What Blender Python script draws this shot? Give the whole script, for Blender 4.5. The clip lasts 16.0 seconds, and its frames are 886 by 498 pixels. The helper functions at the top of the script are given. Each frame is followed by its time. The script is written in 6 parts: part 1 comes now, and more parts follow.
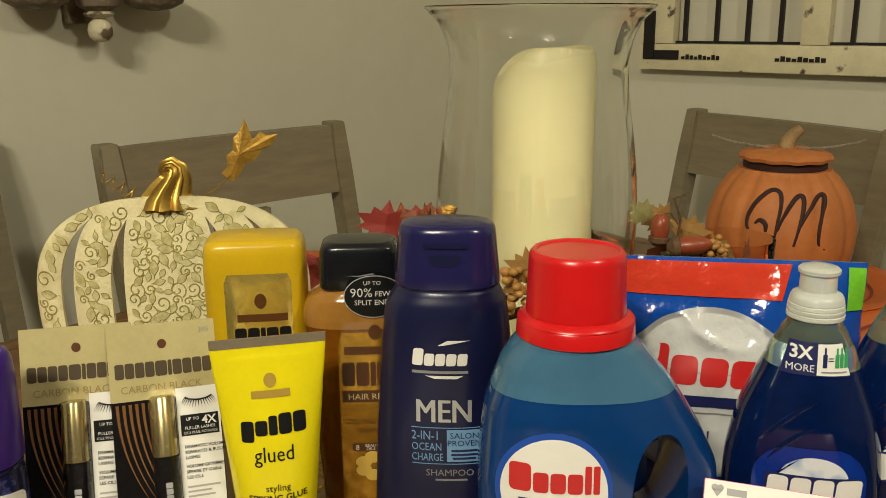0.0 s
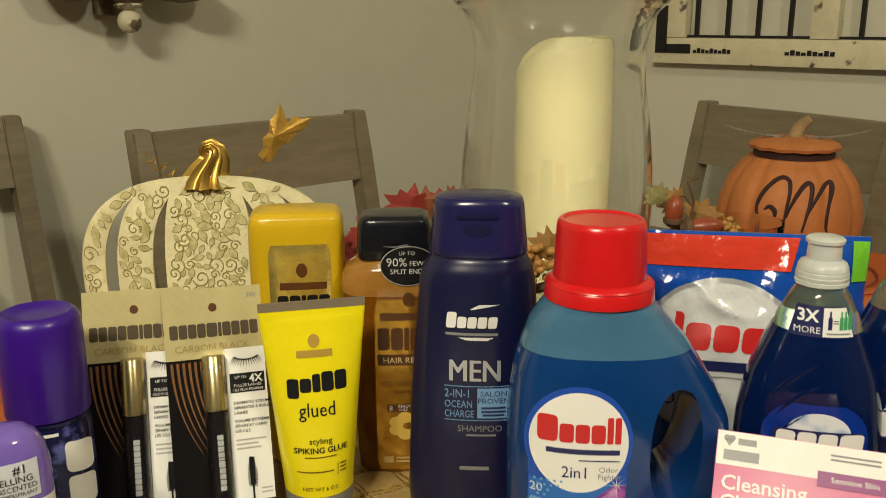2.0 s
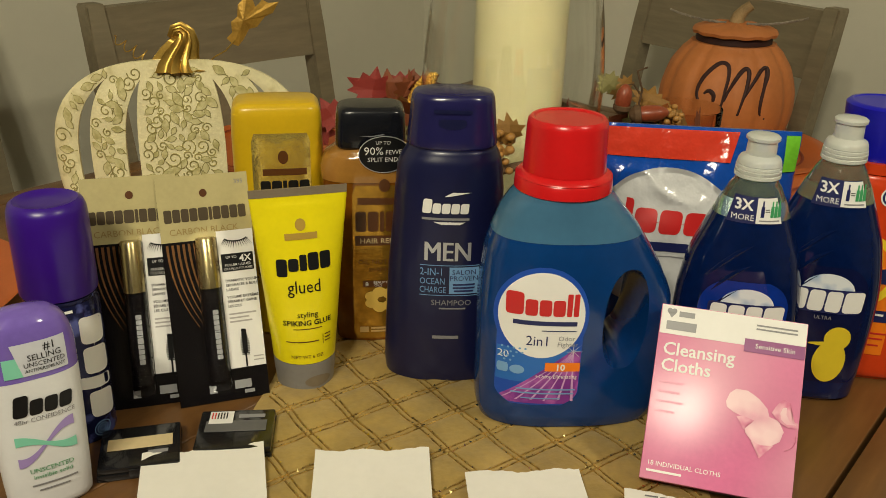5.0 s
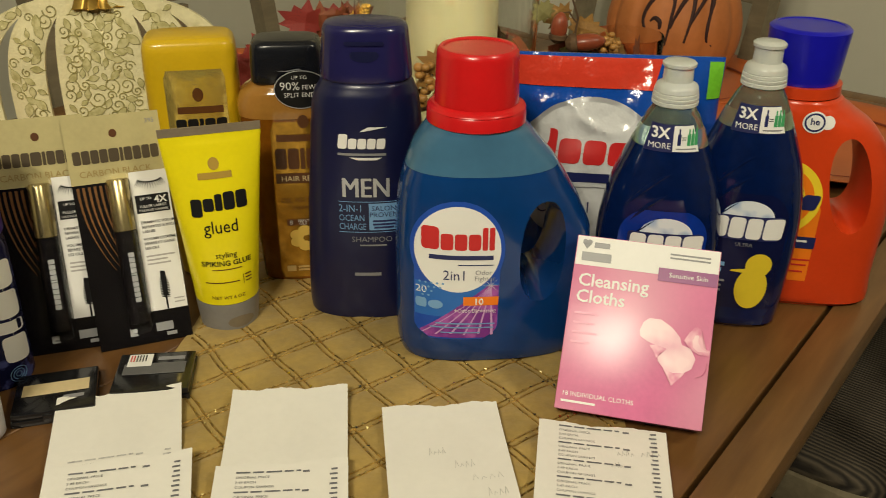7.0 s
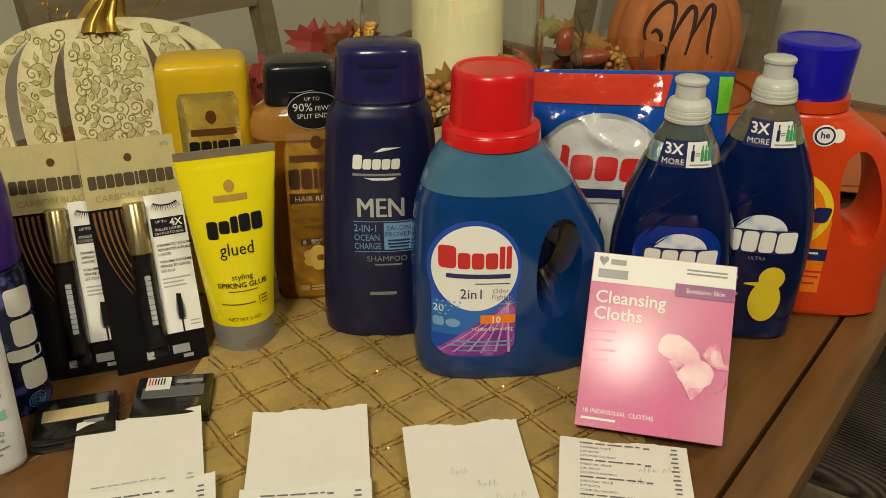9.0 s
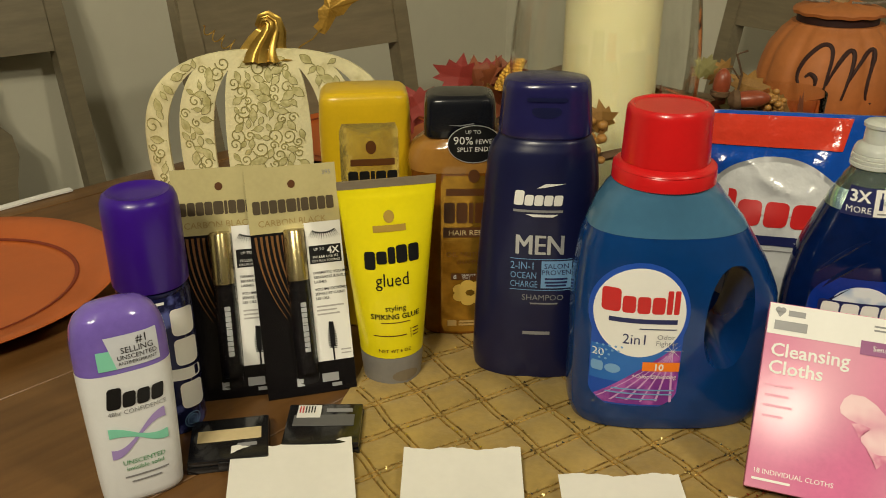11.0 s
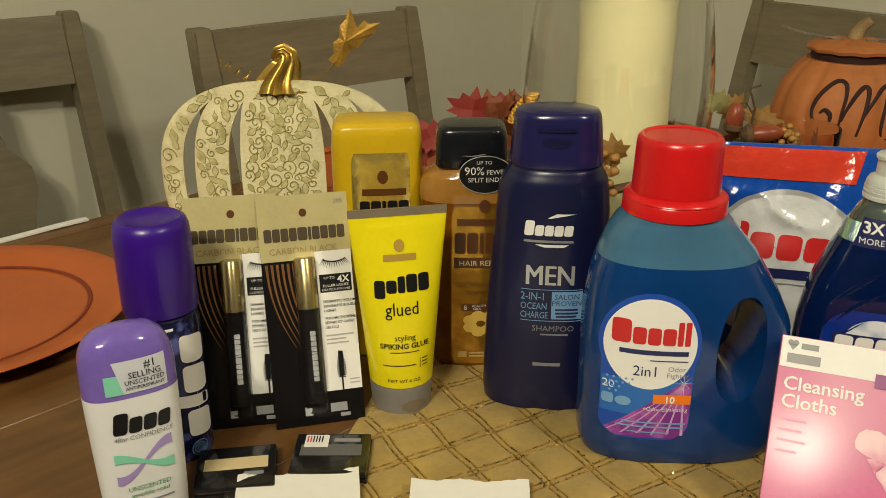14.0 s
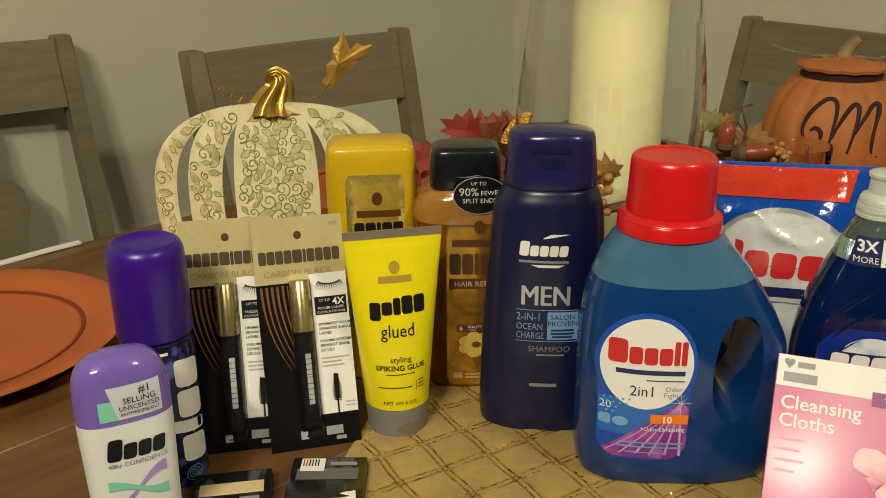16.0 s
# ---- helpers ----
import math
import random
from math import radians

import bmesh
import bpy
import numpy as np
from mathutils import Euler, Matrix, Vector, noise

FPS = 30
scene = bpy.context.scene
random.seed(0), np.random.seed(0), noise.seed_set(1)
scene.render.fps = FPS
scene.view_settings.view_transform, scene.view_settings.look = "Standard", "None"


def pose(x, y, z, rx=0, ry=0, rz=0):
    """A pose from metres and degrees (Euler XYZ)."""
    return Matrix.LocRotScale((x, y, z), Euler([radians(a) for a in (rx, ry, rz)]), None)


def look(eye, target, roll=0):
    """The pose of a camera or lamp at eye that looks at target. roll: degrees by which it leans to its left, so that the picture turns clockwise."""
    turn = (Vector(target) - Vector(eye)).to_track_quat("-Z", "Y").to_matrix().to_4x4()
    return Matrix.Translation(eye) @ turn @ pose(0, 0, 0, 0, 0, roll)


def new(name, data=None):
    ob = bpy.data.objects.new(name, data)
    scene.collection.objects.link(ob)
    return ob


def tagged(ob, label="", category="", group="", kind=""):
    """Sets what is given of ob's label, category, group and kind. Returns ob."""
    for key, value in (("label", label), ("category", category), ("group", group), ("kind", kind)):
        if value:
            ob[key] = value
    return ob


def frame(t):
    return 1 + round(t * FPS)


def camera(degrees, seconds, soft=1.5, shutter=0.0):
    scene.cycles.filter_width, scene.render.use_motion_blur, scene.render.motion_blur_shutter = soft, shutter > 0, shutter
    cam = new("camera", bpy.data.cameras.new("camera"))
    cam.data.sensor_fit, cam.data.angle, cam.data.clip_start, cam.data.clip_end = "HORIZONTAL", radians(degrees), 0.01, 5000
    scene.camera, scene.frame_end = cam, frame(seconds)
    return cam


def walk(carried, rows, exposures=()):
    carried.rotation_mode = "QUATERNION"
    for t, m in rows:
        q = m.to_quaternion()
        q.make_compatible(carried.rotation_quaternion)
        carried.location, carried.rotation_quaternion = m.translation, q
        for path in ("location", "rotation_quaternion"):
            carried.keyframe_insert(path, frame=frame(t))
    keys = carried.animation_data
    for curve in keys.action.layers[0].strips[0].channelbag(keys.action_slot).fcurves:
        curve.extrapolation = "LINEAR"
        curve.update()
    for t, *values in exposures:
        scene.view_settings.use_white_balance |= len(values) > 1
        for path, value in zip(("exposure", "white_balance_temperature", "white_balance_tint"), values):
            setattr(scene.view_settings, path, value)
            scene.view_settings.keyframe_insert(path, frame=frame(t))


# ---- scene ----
cam = camera(53.3, 16.0, soft=0.85, shutter=0.4)
PATH = [
    (0, (0.0299, 0.0396, 1.1331), (-0.0043, 1.9763, 0.6351), -0.45),
    (0.5, (0.0264, 0.0350, 1.1313), (0.0097, 1.9691, 0.6223), -0.24),
    (1, (0.0175, 0.0309, 1.1320), (-0.0020, 1.9639, 0.6191), -0.20),
    (1.5, (0.0103, 0.0208, 1.1312), (-0.0412, 1.9577, 0.6353), 0.03),
    (2, (0.0124, -0.0095, 1.1265), (-0.0372, 1.9251, 0.6216), -0.19),
    (2.5, (-0.0039, -0.0416, 1.1363), (0.1054, 1.8381, 0.4620), 0.73),
    (3, (0.0002, -0.0490, 1.1487), (0.1935, 1.7895, 0.3855), 1.47),
    (3.5, (-0.0093, -0.0589, 1.1584), (0.1813, 1.7720, 0.3765), 1.50),
    (4, (-0.0165, -0.0608, 1.1591), (0.1475, 1.7698, 0.3703), 1.68),
    (4.2, (-0.0212, -0.0607, 1.1614), (0.1247, 1.7734, 0.3774), 1.66),
    (6.3, (-0.0139, -0.0623, 1.1600), (0.0737, 1.7561, 0.3320), 1.55),
    (6.5, (-0.0009, -0.0633, 1.1568), (0.0914, 1.7484, 0.3148), 1.29),
    (7, (0.0287, -0.0569, 1.1580), (0.1747, 1.7134, 0.2390), 0.87),
    (7.5, (0.0244, -0.0575, 1.1627), (0.2257, 1.7039, 0.2370), 0.99),
    (8, (0.0149, -0.0534, 1.1658), (0.2130, 1.7076, 0.2386), 0.75),
    (8.5, (0.0121, -0.0569, 1.1676), (0.1875, 1.7117, 0.2505), 0.34),
    (9, (0.0124, -0.0548, 1.1657), (0.1707, 1.7241, 0.2655), 0.13),
    (9.5, (0.0138, -0.0535, 1.1656), (0.1708, 1.7364, 0.2872), 0.04),
    (10, (-0.0200, -0.0477, 1.1600), (0.1361, 1.7571, 0.3124), 0.38),
    (10.2, (-0.0326, -0.0451, 1.1604), (0.0441, 1.7660, 0.3154), -0.22),
    (12.3, (-0.0261, -0.0377, 1.1505), (-0.1454, 1.8063, 0.3853), -0.10),
    (12.5, (-0.0257, -0.0382, 1.1532), (-0.1452, 1.8077, 0.3929), -0.01),
    (13, (-0.0275, -0.0384, 1.1546), (-0.1454, 1.8123, 0.4054), -0.04),
    (13.5, (-0.0273, -0.0384, 1.1540), (-0.1386, 1.8137, 0.4075), -0.05),
    (14, (-0.0265, -0.0408, 1.1520), (-0.1343, 1.8127, 0.4084), -0.15),
    (14.5, (-0.0263, -0.0409, 1.1520), (-0.1269, 1.8216, 0.4301), -0.26),
    (15, (-0.0275, -0.0397, 1.1516), (-0.1180, 1.8247, 0.4335), -0.24),
    (15.5, (-0.0297, -0.0390, 1.1532), (-0.1202, 1.8281, 0.4422), -0.41),
    (16, (-0.0282, -0.0397, 1.1535), (-0.1207, 1.8301, 0.4497), -0.47),
]
walk(cam, [(t, look(eye, target, roll)) for t, eye, target, roll in PATH], [(0, -0.08), (2, -0.08), (3, -0.24), (9, -0.34), (13, -0.25), (16, -0.2)])

# ---- light ----
world = bpy.data.worlds.new("room_world")
scene.world = world
world.use_nodes = True
world.node_tree.nodes["Background"].inputs[0].default_value = (0.9, 0.8, 0.6, 1)
world.node_tree.nodes["Background"].inputs[1].default_value = 0.002


def area(name, eye, target, size, watts, colour):
    d = bpy.data.lights.new(name, "AREA")
    d.shape, d.size, d.energy, d.color = "DISK", size, watts, colour
    ob = new(name, d)
    ob.matrix_world = look(eye, target)
    return ob


WARM = (1.0, 0.915, 0.69)
# ceiling lamp behind the table's near end, split for sharper highlights; second lamp further right
for eye, watts in (((-0.62, -1.20, 2.36), 15.0), ((-0.40, -0.98, 2.34), 13.4), ((-0.78, -0.95, 2.34), 13.4)):
    area("ceiling_lamp_light", eye, (0.05, 0.7, 0.75), 0.14, watts, WARM)
area("ceiling_lamp_light", (1.15, -0.35, 2.3), (0.0, 0.9, 0.75), 0.20, 13.6, WARM)
scene.view_settings.exposure = 0.0

# ---- materials ----


def mat(name, base, rough=0.5, metal=0.0, var=0.08, scale=30.0, bump=0.0, bscale=300.0, trans=0.0, ior=1.45, coat=0.0, spec=0.5, stretch=None, fine=0.0, sheen=0.0):
    """Principled material with variation at two scales and an optional fine relief."""
    m = bpy.data.materials.new(name)
    m.use_nodes = True
    nt = m.node_tree
    n, l = nt.nodes, nt.links
    p = n["Principled BSDF"]
    p.inputs["Roughness"].default_value = rough
    p.inputs["Metallic"].default_value = metal
    p.inputs["Transmission Weight"].default_value = trans
    p.inputs["IOR"].default_value = ior
    p.inputs["Coat Weight"].default_value = coat * 0.6
    p.inputs["Coat Roughness"].default_value = 0.08
    p.inputs["Specular IOR Level"].default_value = spec
    p.inputs["Sheen Weight"].default_value = sheen
    tc = n.new("ShaderNodeTexCoord")
    vec = tc.outputs["Object"]
    if stretch:
        mp = n.new("ShaderNodeMapping")
        mp.inputs["Scale"].default_value = stretch
        l.new(vec, mp.inputs["Vector"])
        vec = mp.outputs["Vector"]
    a = n.new("ShaderNodeTexNoise")
    a.inputs["Scale"].default_value = scale
    a.inputs["Detail"].default_value = 5
    l.new(vec, a.inputs["Vector"])
    b = n.new("ShaderNodeTexNoise")
    b.inputs["Scale"].default_value = scale * 9
    b.inputs["Detail"].default_value = 3
    l.new(vec, b.inputs["Vector"])
    mix = n.new("ShaderNodeMath")
    mix.operation = "MULTIPLY_ADD"
    l.new(b.outputs["Fac"], mix.inputs[0])
    mix.inputs[1].default_value = 0.45
    l.new(a.outputs["Fac"], mix.inputs[2])
    ramp = n.new("ShaderNodeMapRange")
    ramp.inputs["From Min"].default_value = 0.5
    ramp.inputs["From Max"].default_value = 0.95
    l.new(mix.outputs[0], ramp.inputs["Value"])
    c = n.new("ShaderNodeMix")
    c.data_type = "RGBA"
    lo = [max(0, v * (1 - var)) for v in base]
    hi = [min(1, v * (1 + var)) for v in base]
    c.inputs["A"].default_value = (*lo, 1)
    c.inputs["B"].default_value = (*hi, 1)
    l.new(ramp.outputs[0], c.inputs["Factor"])
    l.new(c.outputs["Result"], p.inputs["Base Color"])
    if bump:
        t = n.new("ShaderNodeTexNoise")
        t.inputs["Scale"].default_value = bscale
        t.inputs["Detail"].default_value = 4
        l.new(vec, t.inputs["Vector"])
        bp = n.new("ShaderNodeBump")
        bp.inputs["Strength"].default_value = bump
        bp.inputs["Distance"].default_value = 0.002
        l.new(t.outputs["Fac"], bp.inputs["Height"])
        l.new(bp.outputs["Normal"], p.inputs["Normal"])
    return m


def two_tone(name, low, high, scale, lo=0.45, hi=0.55, rough=0.6, metal=0.0, bump=0.3, stretch=(1, 1, 1), detail=6, wave=False):
    """A material that shows one colour worn or stained with another."""
    m = mat(name, low, rough, metal, bump=bump, stretch=stretch)
    n, l = m.node_tree.nodes, m.node_tree.links
    p = n["Principled BSDF"]
    old = p.inputs["Base Color"].links[0].from_socket
    mp = n.new("ShaderNodeMapping")
    mp.inputs["Scale"].default_value = stretch
    l.new(n["Texture Coordinate"].outputs["Object"], mp.inputs["Vector"])
    t = n.new("ShaderNodeTexNoise")
    t.inputs["Scale"].default_value = scale
    t.inputs["Detail"].default_value = detail
    l.new(mp.outputs["Vector"], t.inputs["Vector"])
    r = n.new("ShaderNodeMapRange")
    r.inputs["From Min"].default_value, r.inputs["From Max"].default_value = lo, hi
    l.new(t.outputs["Fac"], r.inputs["Value"])
    x = n.new("ShaderNodeMix")
    x.data_type = "RGBA"
    l.new(r.outputs[0], x.inputs["Factor"])
    l.new(old, x.inputs["A"])
    x.inputs["B"].default_value = (*high, 1)
    l.new(x.outputs["Result"], p.inputs["Base Color"])
    return m


WALL = mat("wall_paint", (0.60, 0.575, 0.46), 0.75, var=0.03, scale=3, bump=0.12, bscale=260)
CEIL = mat("ceiling_paint", (0.75, 0.74, 0.7), 0.9, var=0.02)
CARPET = mat("carpet", (0.075, 0.058, 0.042), 0.95, var=0.3, scale=60, bump=0.8, bscale=400)
OAK = two_tone("table_wood", (0.160, 0.076, 0.023), (0.105, 0.046, 0.013), 7, 0.40, 0.72, 0.32, bump=0.06, stretch=(1, 9, 9))
OAK_EDGE = two_tone("table_edge_wood", (0.175, 0.088, 0.029), (0.112, 0.053, 0.017), 7, 0.40, 0.72, 0.34, bump=0.06, stretch=(1, 9, 9))
CHAIR = two_tone("grey_stained_wood", (0.190, 0.158, 0.098), (0.145, 0.120, 0.074), 12, 0.4, 0.75, 0.4, bump=0.08, stretch=(1, 7, 7))
DARK = mat("dark_gap", (0.012, 0.009, 0.007), 0.8)
SEAT = mat("ribbed_seat_fabric", (0.11, 0.085, 0.06), 0.9, var=0.25, scale=40, bump=0.3)
_w = SEAT.node_tree.nodes.new("ShaderNodeTexWave")
_w.inputs["Scale"].default_value, _w.inputs["Distortion"].default_value, _w.inputs["Detail"].default_value = 55.0, 1.2, 2.0
SEAT.node_tree.links.new(SEAT.node_tree.nodes["Texture Coordinate"].outputs["Object"], _w.inputs["Vector"])
_b = SEAT.node_tree.nodes["Bump"]
_b.inputs["Strength"].default_value = 0.9
SEAT.node_tree.links.new(_w.outputs["Fac"], _b.inputs["Height"])
_m = SEAT.node_tree.nodes.new("ShaderNodeMix")
_m.data_type = "RGBA"
_m.inputs["A"].default_value, _m.inputs["B"].default_value = (0.02, 0.016, 0.012, 1), (0.095, 0.075, 0.05, 1)
SEAT.node_tree.links.new(_w.outputs["Fac"], _m.inputs["Factor"])
SEAT.node_tree.links.new(_m.outputs["Result"], SEAT.node_tree.nodes["Principled BSDF"].inputs["Base Color"])
WHITE = mat("white_print", (0.8, 0.79, 0.76), 0.45, var=0.02)
BLACK = mat("black_print", (0.008, 0.008, 0.009), 0.4, var=0.1, spec=0.3)

T = 0.755

# ---- mesh helpers ----


def mesh_of(bm, name, smooth=True, angle=40):
    bmesh.ops.recalc_face_normals(bm, faces=bm.faces)
    me = bpy.data.meshes.new(name)
    bm.to_mesh(me)
    bm.free()
    if smooth:
        me.shade_smooth()
        me.set_sharp_from_angle(angle=radians(angle))
    return me


def part(name, bm, material, parent=None, label="", smooth=True, angle=40):
    """Links a bmesh (or mesh) as one mesh object under a thing or a part."""
    me = bm if isinstance(bm, bpy.types.Mesh) else mesh_of(bm, name, smooth, angle)
    me.materials.clear()
    me.materials.append(material)
    ob = new(name, me)
    ob.parent = parent
    if label:
        tagged(ob, label)
    return ob


def thing(name, m, label, category, group=""):
    ob = new(name)
    ob.empty_display_size = 0.03
    ob.matrix_world = m
    return tagged(ob, label, category, group)


def box(x0, x1, y0, y1, z0, z1, bevel=0.0, seg=2, bm=None):
    own = bmesh.new()
    bmesh.ops.create_cube(own, size=1)
    for v in own.verts:
        v.co = Vector((x0 if v.co.x < 0 else x1, y0 if v.co.y < 0 else y1, z0 if v.co.z < 0 else z1))
    if bevel:
        bmesh.ops.bevel(own, geom=own.edges[:], offset=bevel, segments=seg, affect="EDGES", profile=0.6)
    return own


def rings(bm, loops, close=True):
    """Skins a list of vertex-coordinate loops and caps the ends."""
    made = [[bm.verts.new(c) for c in loop] for loop in loops]
    for a, b in zip(made, made[1:]):
        for k in range(len(a)):
            bm.faces.new((a[k], a[(k + 1) % len(a)], b[(k + 1) % len(b)], b[k]))
    if close:
        bm.faces.new(made[0][::-1])
        bm.faces.new(made[-1])
    return bm


def lathe(profile, n=48, close=True):
    bm = bmesh.new()
    loops = [[(r * math.cos(2 * math.pi * k / n), r * math.sin(2 * math.pi * k / n), z) for k in range(n)] for r, z in profile]
    return rings(bm, loops, close)


def smoothed(sections, sub=5):
    """Catmull-Rom through the rows of numbers."""
    out = []
    a = np.array(sections, float)
    for i in range(len(a) - 1):
        p0, p1, p2, p3 = a[max(i - 1, 0)], a[i], a[i + 1], a[min(i + 2, len(a) - 1)]
        for k in range(sub):
            t = k / sub
            q = 0.5 * (2 * p1 + (p2 - p0) * t + (2 * p0 - 5 * p1 + 4 * p2 - p3) * t * t + (3 * p1 - p0 - 3 * p2 + p3) * t**3)
            q[0] = p1[0] + (p2[0] - p1[0]) * t
            out.append(q)
    out.append(a[-1])
    return np.array(out)


class Loft:
    """Stacked superellipses: rows of z, centre x, half width, half depth, exponent. front(x, z) is the y of its front face."""

    def __init__(self, sections, sub=5, n=56):
        self.rows = smoothed(sections, sub) if sub > 1 else np.array(sections, float)
        self.n = n

    def bm(self, z0=None, z1=None, close=True, grow=0.0):
        rows = [r for r in self.rows if (z0 is None or r[0] > z0 + 1e-5) and (z1 is None or r[0] < z1 - 1e-5)]
        if z0 is not None:
            rows.insert(0, self.at(z0))
        if z1 is not None:
            rows.append(self.at(z1))
        loops = []
        for z, cx, hw, hd, e in rows:
            loop = []
            for k in range(self.n):
                a = 2 * math.pi * k / self.n
                c, s = math.cos(a), math.sin(a)
                loop.append((cx + (hw + grow) * math.copysign(abs(c) ** (2 / e), c), (hd + grow) * math.copysign(abs(s) ** (2 / e), s), z))
            loops.append(loop)
        return rings(bmesh.new(), loops, close)

    def at(self, z):
        zs = self.rows[:, 0]
        return np.array([z] + [np.interp(z, zs, self.rows[:, k]) for k in range(1, 5)])

    def front(self, x, z, out=0.0004):
        _, cx, hw, hd, e = self.at(z)
        u = min(abs((x - cx) / max(hw, 1e-6)), 0.985)
        return -(hd * (1 - u**e) ** (1 / e)) - out


def flat(y):
    return lambda x, z, out=0.0004: y - out


def patch(front, v0, v1, left, right, nv=24, nu=14, out=0.0004):
    """A thin print that follows a front: between left(z) and right(z) from v0 to v1."""
    bm = bmesh.new()
    grid = []
    for j in range(nv + 1):
        z = v0 + (v1 - v0) * j / nv
        a, b = left(z), right(z)
        grid.append([bm.verts.new((a + (b - a) * i / nu, front(a + (b - a) * i / nu, z, out), z)) for i in range(nu + 1)])
    for j in range(nv):
        for i in range(nu):
            bm.faces.new((grid[j][i], grid[j][i + 1], grid[j + 1][i + 1], grid[j + 1][i]))
    return bm


def rect(front, x0, x1, z0, z1, out=0.0004, nv=6, nu=10, lean=0.0):
    return patch(front, z0, z1, lambda z: x0 + lean * (z - z0), lambda z: x1 + lean * (z - z0), nv, nu, out)


def disc(front, cx, cz, rx, rz, out=0.0004, nv=28, nu=14, cut=(-1, 1)):
    def w(z):
        return rx * math.sqrt(max(0, 1 - min(1, abs((z - cz) / rz)) ** 2))

    # rows bunch towards the poles so that the outline stays round
    bm = bmesh.new()
    grid = []
    for j in range(nv + 1):
        s = -math.cos(math.pi * j / nv)
        z = cz + rz * max(cut[0], min(cut[1], s))
        a = w(z) + 1e-5
        grid.append([bm.verts.new((cx - a + 2 * a * i / nu, front(cx - a + 2 * a * i / nu, z, out), z)) for i in range(nu + 1)])
    for j in range(nv):
        for i in range(nu):
            bm.faces.new((grid[j][i], grid[j][i + 1], grid[j + 1][i + 1], grid[j + 1][i]))
    bmesh.ops.remove_doubles(bm, verts=bm.verts, dist=1e-7)
    return bm


def poly(front, points, out=0.0004):
    """A small filled outline laid on a front."""
    bm = bmesh.new()
    vs = [bm.verts.new((x, front(x, z, out), z)) for x, z in points]
    f = bm.faces.new(vs)
    bmesh.ops.triangulate(bm, faces=[f])
    return bm


def joined(*bms):
    out = bmesh.new()
    for b in bms:
        me = bpy.data.meshes.new("tmp")
        b.to_mesh(me)
        b.free()
        out.from_mesh(me)
        bpy.data.meshes.remove(me)
    return out


def bars(front, rows, out=0.0006):
    """Rows of x0, x1, z, height become plain bars."""
    return joined(*[rect(front, x0, x1, z - h / 2, z + h / 2, out, 1, 6) for x0, x1, z, h in rows])


def words(text, front, x, z, size, out=0.0006, align="CENTER", wide=1.0, turn=0.0, bold=0.0, slant=0.0):
    """Lettering in the built-in font, laid on a front; x, z is the middle of its base line."""
    cu = bpy.data.curves.new("tmp", "FONT")
    cu.body, cu.size, cu.align_x, cu.resolution_u, cu.offset, cu.shear = text, size, align, 2, bold, slant
    ob = new("tmp", cu)
    dg = bpy.context.evaluated_depsgraph_get()
    me = bpy.data.meshes.new_from_object(ob.evaluated_get(dg))
    bpy.data.objects.remove(ob)
    bpy.data.curves.remove(cu)
    c, s = math.cos(radians(turn)), math.sin(radians(turn))
    for v in me.vertices:
        a, b = v.co.x * wide, v.co.y
        px, pz = x + a * c - b * s, z + a * s + b * c
        v.co = (px, front(px, pz, out), pz)
    bm = bmesh.new()
    bm.from_mesh(me)
    bpy.data.meshes.remove(me)
    return bm


def tube(points, radius, n=8, taper=None, close=True):
    """A round rod along points."""
    bm = bmesh.new()
    pts = [Vector(p) for p in points]
    loops, up = [], Vector((0.13, 0.21, 0.97))
    for i, p in enumerate(pts):
        d = (pts[min(i + 1, len(pts) - 1)] - pts[max(i - 1, 0)]).normalized()
        a = d.cross(up)
        a = a.normalized() if a.length > 1e-4 else d.orthogonal().normalized()
        b = d.cross(a)
        up = -b if (-b).dot(up) > 0 else b
        r = radius * (taper(i / (len(pts) - 1)) if taper else 1)
        loops.append([p + r * (a * math.cos(2 * math.pi * k / n) + b * math.sin(2 * math.pi * k / n)) for k in range(n)])
    return rings(bm, loops, close)


def cut_through(me, cutter_bm):
    """The mesh with another taken out of it."""
    a, b = new("tmp", me), new("tmp", mesh_of(cutter_bm, "tmp"))
    md = a.modifiers.new("cut", "BOOLEAN")
    md.object, md.operation, md.solver = b, "DIFFERENCE", "EXACT"
    dg = bpy.context.evaluated_depsgraph_get()
    out = bpy.data.meshes.new_from_object(a.evaluated_get(dg))
    for o in (a, b):
        bpy.data.objects.remove(o)
    out.shade_smooth()
    out.set_sharp_from_angle(angle=radians(35))
    return out


def structure(name, bm, material, label, smooth=False):
    return tagged(part(name, bm, material, None, smooth=smooth), label, kind="structure")


# ---- room: two walls meet behind the table, which stands along one of them ----
D = Vector((0.672, 0.740, 0))
N = Vector((0.740, -0.672, 0))
ROOM = Matrix((( D.x, N.x, 0, 0), (D.y, N.y, 0, 0), (0, 0, 1, 0), (0, 0, 0, 1)))  # u along the table, v towards its open side
U1, V0, V1, U0 = 1.80, -1.57, 3.6, -4.0


def room_box(name, u0, u1, v0, v1, z0, z1, material, label):
    bm = box(u0, u1, v0, v1, z0, z1)
    ob = structure(name, bm, material, label)
    ob.matrix_world = ROOM
    return ob


